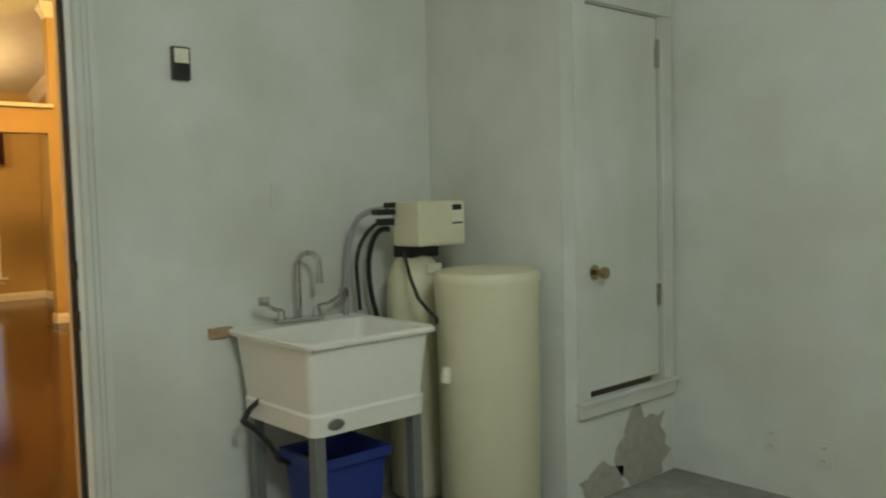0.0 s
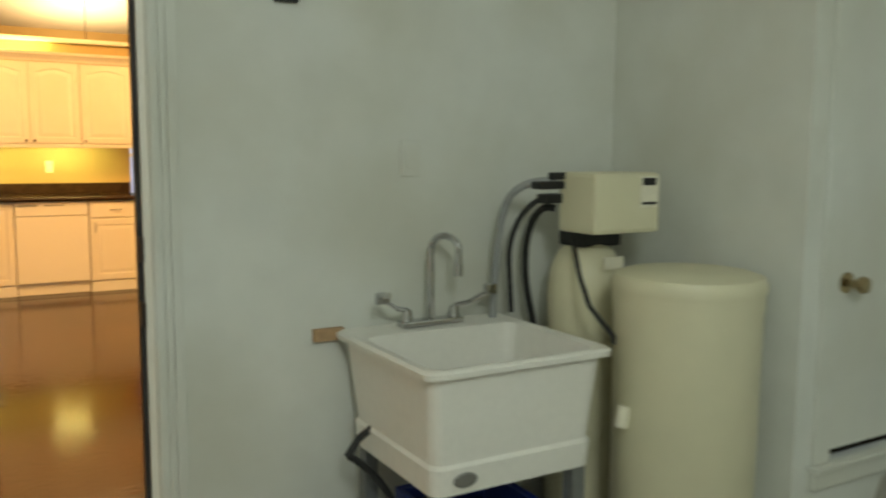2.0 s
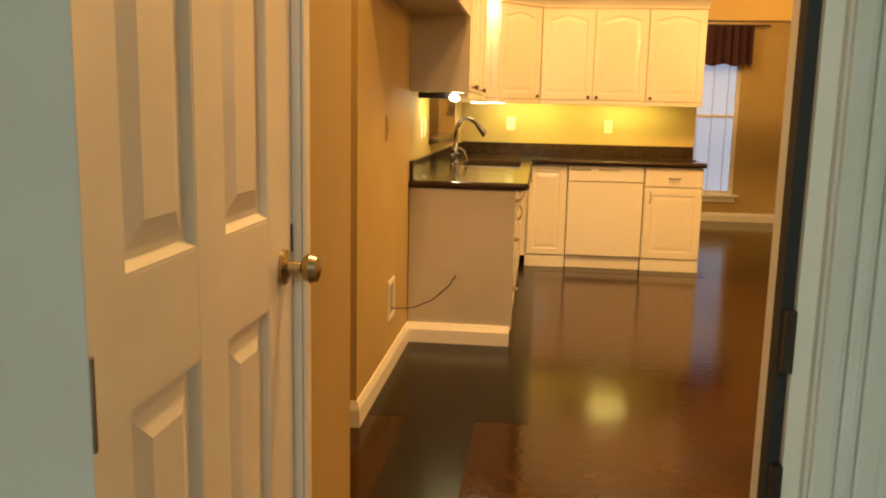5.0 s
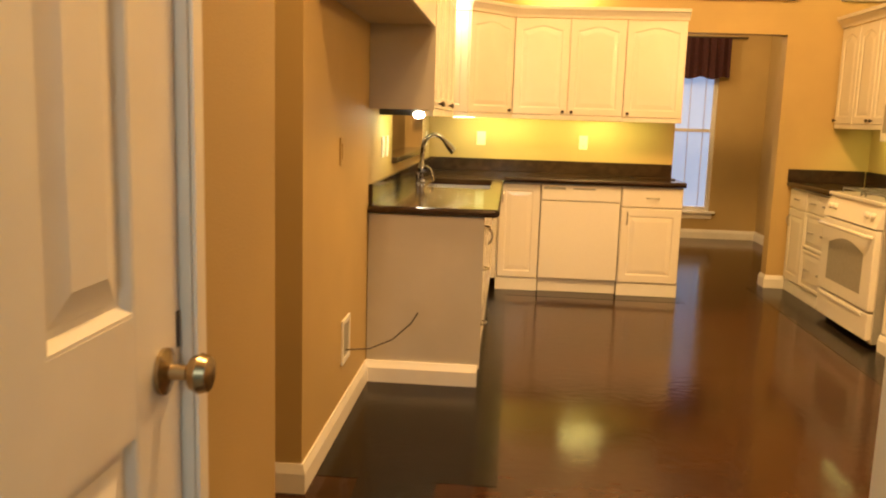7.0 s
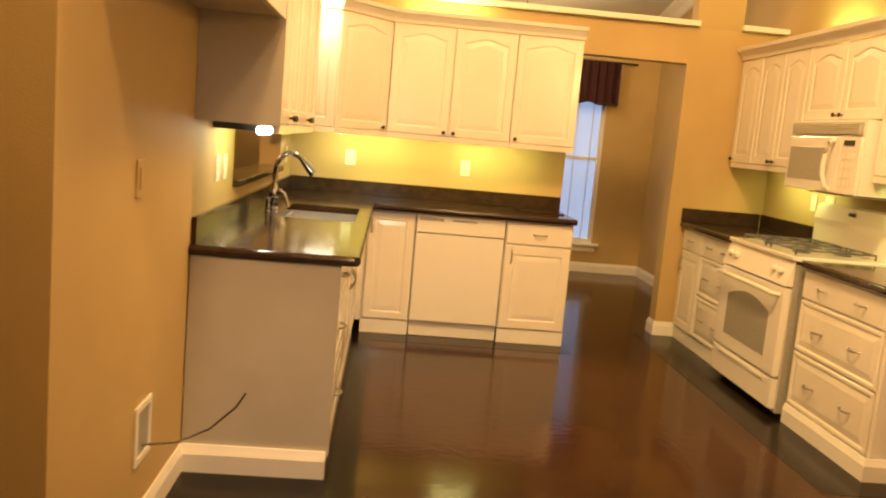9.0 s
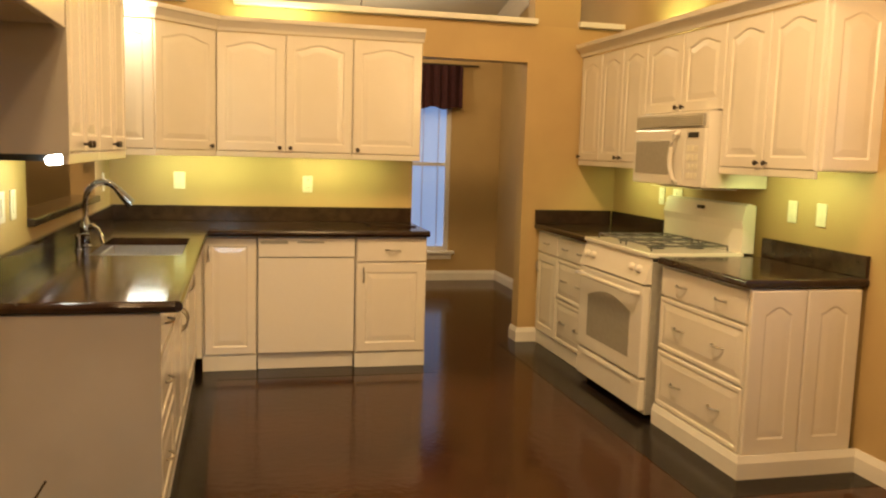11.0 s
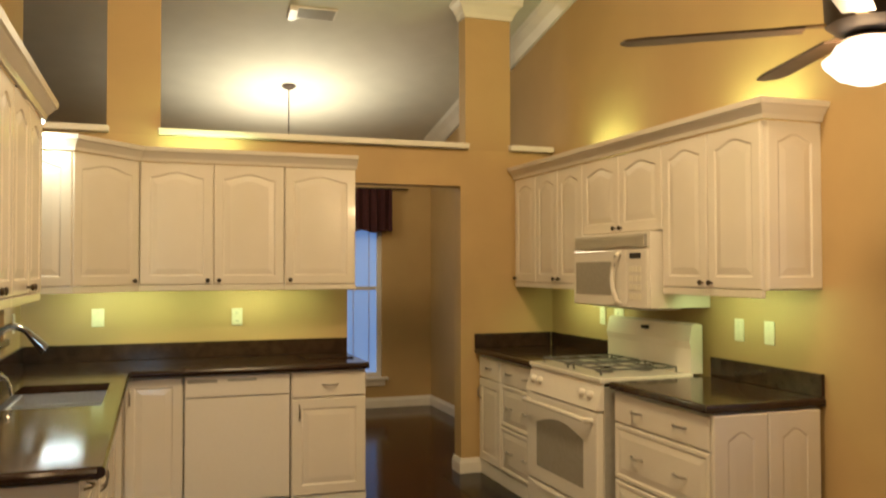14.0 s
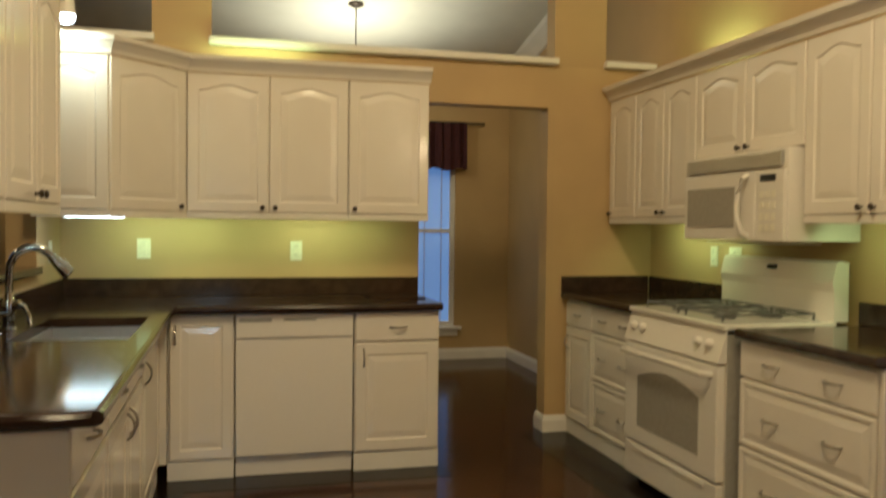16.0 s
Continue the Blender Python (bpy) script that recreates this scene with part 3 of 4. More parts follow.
counter("countertop", [(4.295, 8.245), (4.935, 8.245), (4.935, 9.055), (4.295, 9.055)], "glossy dark brown countertop beside the range", ((4.915, 4.935, 8.25, 9.05),))

# ---- hall and house doors ----
door = thing("closet_door", pose(1.497, 4.17, 0), "closed white six-panel door with a brass knob in the hall wall", "door")
bm = bmesh.new()
W, H = 0.79, 2.06
box(bm, -0.04, -0.02, 0.003, W - 0.003, 0.008, H)
for y0, y1 in ((0.003, 0.115), (0.33, 0.435), (0.645, W - 0.003)):
    box(bm, -0.02, 0.0, y0, y1, 0.008, H)
for z0, z1 in ((0.008, 0.22), (0.94, 1.10), (1.66, 1.75), (1.95, H)):
    for y0, y1 in ((0.115, 0.33), (0.435, 0.645)):
        box(bm, -0.02, -0.0004, y0, y1, z0, z1)
leaf = part("leaf", bm, TRIM, door)
for y0, y1 in ((0.115, 0.33), (0.435, 0.645)):
    for z0, z1 in ((0.22, 0.94), (1.10, 1.66), (1.75, 1.95)):
        bm = bmesh.new()
        lp = []
        for ins, xo in ((0, -0.001), (0.005, -0.001), (0.016, -0.014), (0.026, -0.014), (0.062, -0.003)):
            lp.append([bm.verts.new((xo + 0.0, y, z)) for y, z in ((y0 + ins, z0 + ins), (y1 - ins, z0 + ins), (y1 - ins, z1 - ins), (y0 + ins, z1 - ins))])
        for a, b in zip(lp, lp[1:]):
            for i in range(4):
                bm.faces.new((a[i], a[(i + 1) % 4], b[(i + 1) % 4], b[i]))
        bm.faces.new(lp[-1])
        part("panel", bm, TRIM, leaf)
bm = bmesh.new()
for yk in (0.727,):
    lathe(bm, [(0.034, 0), (0.034, 0.006), (0.012, 0.012), (0.011, 0.035), (0.024, 0.043), (0.029, 0.055), (0.025, 0.068), (0.010, 0.073)], 20, Matrix.Translation((0.0005, yk, 1.0)) @ Matrix.Rotation(radians(90), 4, 'Y'))
part("knob", bm, BRASS, leaf, "round polished brass knob", True)
part("latch_plate", boxes((-0.008, 0.0015, W - 0.012, W - 0.001, 1.02, 1.075)), BRONZE, leaf, "dark latch plate on the door edge")
fr = thing("door_frame", pose(1.51, 4.17, 0), "white painted jamb and flat casing round the closet door", "door frame")
part("jamb", boxes((-0.13, 0.004, 0.795, 0.812, 0, 2.095), (-0.13, 0.004, -0.003, 0.0, 0, 2.095), (-0.13, 0.004, 0.0, 0.795, 2.078, 2.095)), TRIM, fr)
part("casing", boxes((0.0045, 0.012, 0.798, 0.835, 0, 2.15), (0.0045, 0.012, 0.26, 0.835, 2.09, 2.15), bevel=0.003), TRIM, fr)

# garage doorway: casing, weather strip, steel door standing open
fr = thing("garage_door_frame", pose(2.28, 4.30, 0), "white moulded casing with a black weather strip round the doorway", "door frame")
bm = boxes((-0.02, 0.0, 0.001, 0.12, -0.03, 2.08), (-0.766, -0.02, 0.001, 0.12, 2.06, 2.08))
part("jamb", bm, TRIM, fr)
bm = bmesh.new()
for x0, x1 in ((0.004, 0.025), (0.03, 0.045), (0.05, 0.075)):
    box(bm, x0, x1, -0.02, -0.0005, -0.03, 2.14, bevel=0.003)
box(bm, 0.0, 0.08, -0.013, -0.0005, -0.03, 2.14)
part("casing", bm, GWALL, fr)
part("weather_strip", boxes((-0.034, -0.0205, 0.012, 0.04, -0.03, 2.06)), RUBBER, fr)
for z in (0.88, 1.06):
    part("strike_plate", boxes((-0.032, -0.0205, -0.004, 0.011, z - 0.035, z + 0.035)), BRONZE, fr)
ed = thing("entry_door", pose(1.541, 4.116, -0.05, 0, 0, 222), "flat grey-white painted steel door standing open into the garage", "door")
part("leaf", boxes((0.0, 0.76, -0.022, 0.022, 0.012, 2.05), bevel=0.003), GWALL, ed)
for z in (0.25, 1.05, 1.85):
    bm = bmesh.new()
    cyl(bm, 0.008, 0.008, (-0.006, -0.024, z - 0.05), (-0.006, -0.024, z + 0.05), 10)
    part("hinge", bm, NICKEL, ed, "", True)
struct("door_threshold", boxes((1.515, 2.278, 4.28, 4.43, -0.05, 0.012), bevel=0.004), GREYLEG, "grey metal threshold under the doorway", "threshold")

# ---- garage closet door ----
cd = thing("utility_closet_door", pose(4.07, 3.50, 0.385), "closed white flush closet door raised above the garage floor", "door")
part("leaf", boxes((0.012, 0.538, -0.022, 0.015, 0.045, 1.695), bevel=0.002), GWALL, cd)
bm = bmesh.new()
lathe(bm, [(0.032, 0), (0.032, 0.006), (0.012, 0.012), (0.011, 0.035), (0.023, 0.043), (0.027, 0.055), (0.023, 0.067), (0.009, 0.072)], 20, Matrix.Translation((0.06, -0.0225, 0.56)) @ Matrix.Rotation(radians(90), 4, 'X'))
part("knob", bm, BRASS, cd, "round tarnished brass knob", True)
for z in (0.42, 1.52):
    bm = boxes((0.525, 0.548, -0.028, -0.0225, z - 0.05, z + 0.05))
    cyl(bm, 0.006, 0.006, (0.543, -0.03, z - 0.05), (0.543, -0.03, z + 0.05), 8)
    part("hinge", bm, NICKEL, cd, "tarnished hinge")
part("latch", boxes((0.53, 0.59, -0.03, -0.0235, 1.57, 1.60), bevel=0.003), NICKEL, cd)
part("casing", boxes((-0.075, -0.002, -0.045, -0.0305, 0.019, 1.703), (0.552, 0.63, -0.045, -0.0305, 0.019, 1.703), (-0.075, 0.63, -0.045, -0.0305, 1.705, 1.765), bevel=0.003), GWALL, cd)
part("sill", boxes((-0.085, 0.635, -0.058, -0.0305, -0.055, -0.0015), (-0.09, 0.64, -0.07, -0.0305, -0.001, 0.018), bevel=0.004), GWALL, cd)
bm = bmesh.new()
rnd = random.Random(4)
for (cx, cz, rx, rz) in ((4.47, 0.09, 0.19, 0.20), (4.16, 0.0, 0.17, 0.10)):
    vs = [bm.verts.new((cx + rx * (1 + 0.28 * rnd.uniform(-1, 1)) * math.cos(a * math.pi / 12), 3.466, max(-0.045, cz + rz * (1 + 0.3 * rnd.uniform(-1, 1)) * math.sin(a * math.pi / 12)))) for a in range(24)]
    bm.faces.new(vs)
struct("drywall_patch", bm, PATCH, "bare grey unpainted patch low on the closet wall", "wall patch")

# ---- utility sink ----
us = thing("utility_sink", Matrix.Translation((2.815, 3.69, -0.05)) @ Matrix.Diagonal((0.96, 1, 0.975, 1)), "white plastic laundry tub on grey legs against the garage wall", "sink")
bm = bmesh.new()
wx, wy = 0.58, 0.58
loops = []
def tub_loop(x0, x1, y0, y1, z, r=0.04, n=4):
    pts = []
    for cx, cy, a0 in ((x1 - r, y1 - r, 0), (x0 + r, y1 - r, 90), (x0 + r, y0 + r, 180), (x1 - r, y0 + r, 270)):
        for i in range(n + 1):
            a = radians(a0 + 90 * i / n)
            pts.append(bm.verts.new((cx + r * math.cos(a), cy + r * math.sin(a), z)))
    return pts
loops.append(tub_loop(0.035, 0.58, 0.035, 0.545, 0.50))
loops.append(tub_loop(0.03, 0.585, 0.03, 0.55, 0.575))
loops.append(tub_loop(0.038, 0.577, 0.038, 0.542, 0.585))
loops.append(tub_loop(0.015, 0.60, 0.015, 0.575, 0.83))
loops.append(tub_loop(-0.008, 0.623, -0.008, 0.598, 0.833))
loops.append(tub_loop(-0.01, 0.625, -0.01, 0.60, 0.848))
loops.append(tub_loop(0.0, 0.615, 0.0, 0.59, 0.856))
loops.append(tub_loop(0.03, 0.585, 0.03, 0.46, 0.851))
loops.append(tub_loop(0.06, 0.555, 0.06, 0.44, 0.60))
for a, b in zip(loops, loops[1:]):
    for i in range(len(a)):
        bm.faces.new((a[i], a[(i + 1) % len(a)], b[(i + 1) % len(a)], b[i]))
bm.faces.new(loops[0][::-1])
bm.faces.new(loops[-1])
basin = part("basin", bm, TUB, us)
bm = bmesh.new()
lathe(bm, [(0.028, 0), (0.028, 0.003), (0.022, 0.004)], 20, Matrix.Translation((0.13, 0.03, 0.54)) @ Matrix.Rotation(radians(90), 4, 'X') @ Matrix.Diagonal((1.35, 0.75, 1, 1)))
part("badge", bm, CHROME, basin, "oval chrome badge")
for x, y in ((0.05, 0.05), (0.52, 0.05), (0.05, 0.49), (0.52, 0.49)):
    part("leg", boxes((x, x + 0.045, y, y + 0.008, 0, 0.51), (x, x + 0.008, y + 0.008, y + 0.045, 0, 0.51)), GREYLEG, us)
# faucet on the rear deck
fc = thing("utility_faucet", pose(3.11, 4.215, 0.784), "chrome gooseneck faucet with two wing handles on the tub", "faucet")
part("base_plate", boxes((-0.11, 0.11, -0.025, 0.025, 0.0, 0.02), bevel=0.006), CHROME, fc)
bm = bmesh.new()
pts = [(0, 0, 0.02), (0, 0, 0.24)] + arc((0.03, -0.035, 0.24), 0.046, 180, 0, 10, (0.65, -0.76, 0), (0, 0, 1)) + [(0.06, -0.07, 0.21), (0.06, -0.07, 0.18)]
tube(bm, pts, 0.011, 10)
cyl(bm, 0.014, 0.014, (0.06, -0.07, 0.16), (0.06, -0.07, 0.20), 12)
part("spout", bm, CHROME, fc, "", True)
for sx in (-1, 1):
    bm = bmesh.new()
    cyl(bm, 0.018, 0.014, (sx * 0.085, 0, 0.02), (sx * 0.085, 0, 0.055), 12)
    tube(bm, [(sx * 0.085, 0, 0.055), (sx * 0.13, -0.02, 0.065), (sx * 0.19, -0.045, 0.10)], 0.008, 8)
    box(bm, sx * 0.17, sx * 0.215, -0.06, -0.04, 0.09, 0.125, bevel=0.005)
    part("wing_handle", bm, CHROME, fc, "", True)
wb = finish("wood_block", boxes((2.742, 2.84, 4.276, 4.2995, 0.752, 0.79), bevel=0.002), WOOD)
tagged(wb, "raw wooden cleat on the wall behind the tub", "wood block")
bn = thing("blue_bin", Matrix.Translation((3.12, 4.0, -0.05)) @ Matrix.Diagonal((0.84, 0.9, 0.96, 1)), "blue plastic bin on the floor under the tub", "bin")
bm = bmesh.new()
lp = []
for z, a, b in ((0, 0.15, 0.12), (0.33, 0.18, 0.15), (0.33, 0.195, 0.165), (0.36, 0.195, 0.165), (0.36, 0.175, 0.145), (0.01, 0.145, 0.115)):
    lp.append([bm.verts.new(p) for p in ((-a, -b, z), (a, -b, z), (a, b, z), (-a, b, z))])
for a, b in zip(lp, lp[1:]):
    for i in range(4):
        bm.faces.new((a[i], a[(i + 1) % 4], b[(i + 1) % 4], b[i]))
bm.faces.new(lp[0][::-1])
bm.faces.new(lp[-1])
part("body", bm, BLUE, bn)
part("rim", boxes((-0.20, 0.20, -0.172, -0.162, 0.325, 0.365), (-0.20, 0.20, 0.162, 0.172, 0.325, 0.365), (-0.205, -0.192, -0.162, 0.162, 0.325, 0.365), (0.192, 0.205, -0.162, 0.162, 0.325, 0.365), bevel=0.003), BLUE, bn)
dh = thing("drain_hose", pose(2.79, 4.15, 0.27), "black drain hose hanging beside the tub", "hose")
bm = bmesh.new()
tube(bm, [(0.16, -0.02, 0.26), (0.08, -0.03, 0.25), (0.02, -0.04, 0.22)] + [(0.055 - 0.075 * math.cos(a * 0.21), -0.05, 0.09 + 0.09 * math.cos(a * 0.19 - 0.3) - 0.02 * a / 10) for a in range(0, 15)] + [(0.18, -0.04, -0.03), (0.28, -0.02, -0.02)], 0.011, 10)
part("hose", bm, RUBBER, dh, "", True)

# ---- water softener ----
ws = thing("water_softener", pose(3.625, 4.08, -0.05), "almond water softener with a resin tank and control head", "water softener")
bm = bmesh.new()
lathe(bm, [(0.10, 0), (0.125, 0.03), (0.125, 0.93), (0.118, 1.0), (0.09, 1.06), (0.05, 1.09), (0.05, 1.10)], 28)
part("resin_tank", bm, TANK, ws, "", True)
hd = part("control_head", boxes((-0.135, 0.13, -0.20, -0.02, 1.13, 1.32), bevel=0.015), TANK, ws, "almond plastic control box")
part("keypad", boxes((0.045, 0.118, -0.203, -0.2005, 1.21, 1.308)), PLATE, hd)
part("display", boxes((0.052, 0.105, -0.206, -0.2035, 1.28, 1.303)), BLACK, hd)
part("button_row", boxes((0.052, 0.11, -0.206, -0.2035, 1.22, 1.228)), BLACK, hd)
part("valve", boxes((-0.07, 0.10, -0.06, 0.06, 1.075, 1.14), bevel=0.01), BLACK, ws, "black plastic valve body")
part("label_plate", boxes((-0.035, 0.045, -0.132, -0.1255, 1.01, 1.05)), PLATE, ws)
for k, (r, pts) in enumerate((
        (0.012, [(-0.19, 0, 1.20), (-0.215, 0.02, 1.21), (-0.23, 0.06, 1.18), (-0.235, 0.10, 1.10), (-0.225, 0.12, 0.98), (-0.20, 0.12, 0.86), (-0.17, 0.12, 0.78), (-0.155, 0.12, 0.4)]),
        (0.009, [(-0.19, 0.02, 1.24), (-0.25, 0.03, 1.23), (-0.29, 0.08, 1.16), (-0.305, 0.10, 1.06), (-0.285, 0.12, 0.99), (-0.275, 0.12, 0.85)]),
        (0.013, [(-0.21, -0.02, 1.29), (-0.27, 0.0, 1.29), (-0.31, 0.05, 1.27), (-0.325, 0.12, 1.2), (-0.33, 0.15, 0.9), (-0.335, 0.15, 0.6)]))):
    bm = bmesh.new()
    fine = []
    for p, q in zip(pts, pts[1:]):
        fine += [Vector(p).lerp(Vector(q), s / 3) + Vector((0.06, 0, 0)) for s in range(3)]
    fine.append(Vector(pts[-1]) + Vector((0.06, 0, 0)))
    for _ in range(3):
        fine = [fine[0]] + [(fine[i - 1] + fine[i] * 2 + fine[i + 1]) / 4 for i in range(1, len(fine) - 1)] + [fine[-1]]
    tube(bm, fine, r, 10)
    part("pipe", bm, (BLACK, RUBBER, GREYPIPE)[k], ws, "", True)
part("pipe_clamp", boxes((-0.23, -0.12, -0.05, 0.0, 1.265, 1.29), (-0.20, -0.12, -0.04, 0.01, 1.22, 1.25), (-0.18, -0.12, -0.05, -0.02, 1.295, 1.318), bevel=0.006), BLACK, ws)
bt = thing("brine_tank", pose(3.66, 3.66, -0.05), "tall round almond brine tank with a lid", "tank")
bm = bmesh.new()
lathe(bm, [(0.195, 0), (0.205, 0.02), (0.212, 0.92), (0.216, 0.95), (0.216, 0.985)], 40)
part("body", bm, TANK, bt, "", True)
bm = bmesh.new()
lathe(bm, [(0.219, 0.9855), (0.221, 1.01), (0.212, 1.03), (0.18, 1.04), (0.05, 1.045)], 40)
part("lid", bm, TANK, bt, "", True)
bm = bmesh.new()
tube(bm, [(-0.14, 0.36, 1.10), (-0.19, 0.26, 1.0), (-0.20, 0.20, 0.92), (-0.19, 0.14, 0.87), (-0.185, 0.10, 0.84)], 0.008, 8)
cyl(bm, 0.014, 0.014, (-0.195, 0.09, 0.835), (-0.175, 0.10, 0.84), 10)
part("brine_line", bm, RUBBER, bt, "black brine tubing", True)
bm = bmesh.new()
cyl(bm, 0.02, 0.02, (-0.225, 0.02, 0.60), (-0.21, 0.02, 0.66), 10)
part("overflow_elbow", bm, PLATE, bt, "", True)


# ---- wall plates ----
def plate(name, m, label, kind="switch", w=0.07, h=0.115, mat=PLATE):
    p = thing(name, m, label, "outlet" if kind == "outlet" else "switch")
    part("cover", boxes((-w / 2, w / 2, -0.006, -0.0005, -h / 2, h / 2), bevel=0.002), mat, p)
    if kind == "outlet":
        for z in (-0.027, 0.027):
            o = part("receptacle", boxes((-0.016, 0.016, -0.009, -0.0062, z - 0.014, z + 0.014), bevel=0.002), mat, p)
            for x in (-0.006, 0.006):
                part("slot", boxes((x - 0.001, x + 0.001, -0.0098, -0.0091, z - 0.005, z + 0.005)), BLACK, o)
    elif kind == "rocker":
        part("rocker", boxes((-0.016, 0.016, -0.010, -0.0062, -0.033, 0.033), bevel=0.002), mat, p)
    else:
        part("toggle", boxes((-0.005, 0.005, -0.018, -0.0062, -0.004, 0.012), bevel=0.002), mat, p)
    return p


plate("light_switch", pose(1.718, 10.999, 1.19), "cream rocker switch plate above the counter", "rocker", 0.075)
plate("wall_outlet", pose(2.585, 10.999, 1.18), "cream duplex outlet above the counter", "outlet")
for y in (8.83, 8.605):
    plate("light_switch", pose(4.935, y, 1.18, 0, 0, -90), "cream switch plate on the backsplash wall", "rocker")
for y, w in ((10.23, 0.07), (10.02, 0.115)):
    plate("wall_outlet", pose(4.935, y, 1.18, 0, 0, -90), "cream outlet plate on the backsplash wall", "outlet", w)
for y in (8.36, 8.52):
    plate("light_switch", pose(1.271, y, 1.19, 0, 0, 90), "cream switch plate by the pass-through", "rocker")
plate("light_switch", pose(1.271, 10.72, 1.18, 0, 0, 90), "cream switch plate in the corner", "rocker")
plate("light_switch", pose(1.271, 7.24, 1.21, 0, 0, 90), "tan painted switch plate", "rocker", mat=TAN)
plate("blank_plate", pose(3.08, 4.299, 1.31), "white painted-over blank plate on the garage wall", "rocker", mat=GWALL)
plate("wall_outlet", pose(4.719, 2.75, 0.17, 0, 0, -90), "white outlet low on the garage wall", "outlet", mat=GWALL)
plate("wall_outlet", pose(4.719, 2.98, 0.19, 0, 0, -90), "white outlet low on the garage wall", "outlet", mat=GWALL)
sp = thing("doorbell_control", pose(2.672, 4.299, 1.818), "black-framed wall control with a white top", "wall control")
part("frame", boxes((-0.036, 0.036, -0.022, -0.0005, -0.062, 0.062), bevel=0.003), BLACK, sp)
part("button", boxes((-0.029, 0.029, -0.026, -0.0225, 0.0, 0.055), bevel=0.002), PLATE, sp)
ib = thing("ice_maker_box", pose(1.271, 7.37, 0.37, 0, 0, 90), "white recessed water box with a loose tube on the wall", "outlet box")
part("frame", boxes((-0.085, -0.062, -0.008, -0.0005, -0.1, 0.1), (0.062, 0.085, -0.008, -0.0005, -0.1, 0.1), (-0.062, 0.062, -0.008, -0.0005, 0.077, 0.1), (-0.062, 0.062, -0.008, -0.0005, -0.1, -0.077)), TRIM, ib)
part("back", boxes((-0.062, 0.062, -0.003, -0.0005, -0.077, 0.077)), GREYVENT, ib)
bm = bmesh.new()
tube(bm, [(0.0, -0.004, -0.05), (0.05, -0.10, -0.055), (0.10, -0.20, -0.02), (0.14, -0.28, 0.05), (0.15, -0.31, 0.10)], 0.004, 6)
part("tube", bm, BRONZE, ib, "thin loose water tube", True)

# ---- cabinet above the fridge space ----
oc = thing("fridge_top_cabinet", pose(1.27, 6.80, 0), "white cabinet hung above the empty fridge space", "cabinet")
part("body", boxes((0.002, 0.29, 0.0, 1.10, 1.80, 2.17)), PANEL, oc)
part("front_rail", boxes((0.2905, 0.32, 0.0, 1.10, 1.79, 2.17), bevel=0.004), WHITE, oc)

# ---- sink, faucet ----
sk = thing("kitchen_sink", pose(0, 0, 0), "stainless undermount double-bowl kitchen sink", "sink")
for y0, y1 in ((9.13, 9.48), (9.51, 9.87)):
    bm = bmesh.new()
    lp = []
    for x0, x1, a, b, z in ((1.43, 1.86, y0 - 0.008, y1 + 0.008, 0.8735), (1.45, 1.84, y0, y1, 0.8735), (1.455, 1.835, y0 + 0.005, y1 - 0.005, 0.70), (1.48, 1.81, y0 + 0.03, y1 - 0.03, 0.685)):
        lp.append([bm.verts.new(p) for p in ((x0, a, z), (x1, a, z), (x1, b, z), (x0, b, z))])
    for a, b in zip(lp, lp[1:]):
        for i in range(4):
            bm.faces.new((a[i], a[(i + 1) % 4], b[(i + 1) % 4], b[i]))
    bm.faces.new(lp[-1])
    part("bowl", bm, STEEL, sk)
kf = thing("kitchen_faucet", Matrix.Translation((1.375, 9.45, 0.915)) @ Matrix.Diagonal((0.82, 1, 1, 1)), "chrome high-arc pull-down faucet with a side lever", "faucet")
bm = bmesh.new()
lathe(bm, [(0.036, 0), (0.036, 0.008), (0.028, 0.016), (0.026, 0.05), (0.031, 0.075), (0.031, 0.105), (0.022, 0.13), (0.017, 0.15)], 24)
part("base", bm, CHROME, kf, "", True)
bm = bmesh.new()
pts = [(0, 0, 0.14), (0.002, 0, 0.20)] + arc((0.105, 0.0, 0.225), 0.10, 175, 35, 14, (1, 0.12, 0), (0, 0, 1))
tube(bm, pts, 0.017, 12)
part("spout", bm, CHROME, kf, "", True)
bm = bmesh.new()
cyl(bm, 0.019, 0.022, (0.182, 0.01, 0.288), (0.208, 0.014, 0.265), 18)
cyl(bm, 0.024, 0.030, (0.205, 0.014, 0.268), (0.262, 0.018, 0.215), 18)
part("spray_head", bm, CHROME, kf, "", True)
bm = bmesh.new()
cyl(bm, 0.020, 0.017, (0.0, 0, 0.09), (0.055, -0.02, 0.105), 14)
tube(bm, [(0.045, -0.018, 0.105), (0.075, -0.028, 0.095), (0.095, -0.035, 0.06), (0.105, -0.04, 0.02)], 0.010, 10)
part("lever", bm, CHROME, kf, "", True)
bm = bmesh.new()
lathe(bm, [(0.022, 0), (0.022, 0.006), (0.014, 0.012), (0.013, 0.055), (0.017, 0.07), (0.012, 0.08)], 16, Matrix.Translation((-0.01, -0.16, 0)))
tube(bm, [(-0.01, -0.16, 0.07), (0.02, -0.16, 0.082), (0.055, -0.16, 0.078)], 0.007, 8)
part("soap_pump", bm, CHROME, kf, "", True)
bm = boxes((1.13, 1.30, 8.75, 10.42, 1.08, 1.115), bevel=0.006)
struct("pass_through_ledge", bm, COUNTER, "dark brown ledge of the pass-through", "ledge")
cb = finish("cutting_board", boxes((2.98, 3.30, 10.62, 10.92, 0.9155, 0.925), bevel=0.003), COUNTER)
tagged(cb, "thin dark board lying on the counter", "board")

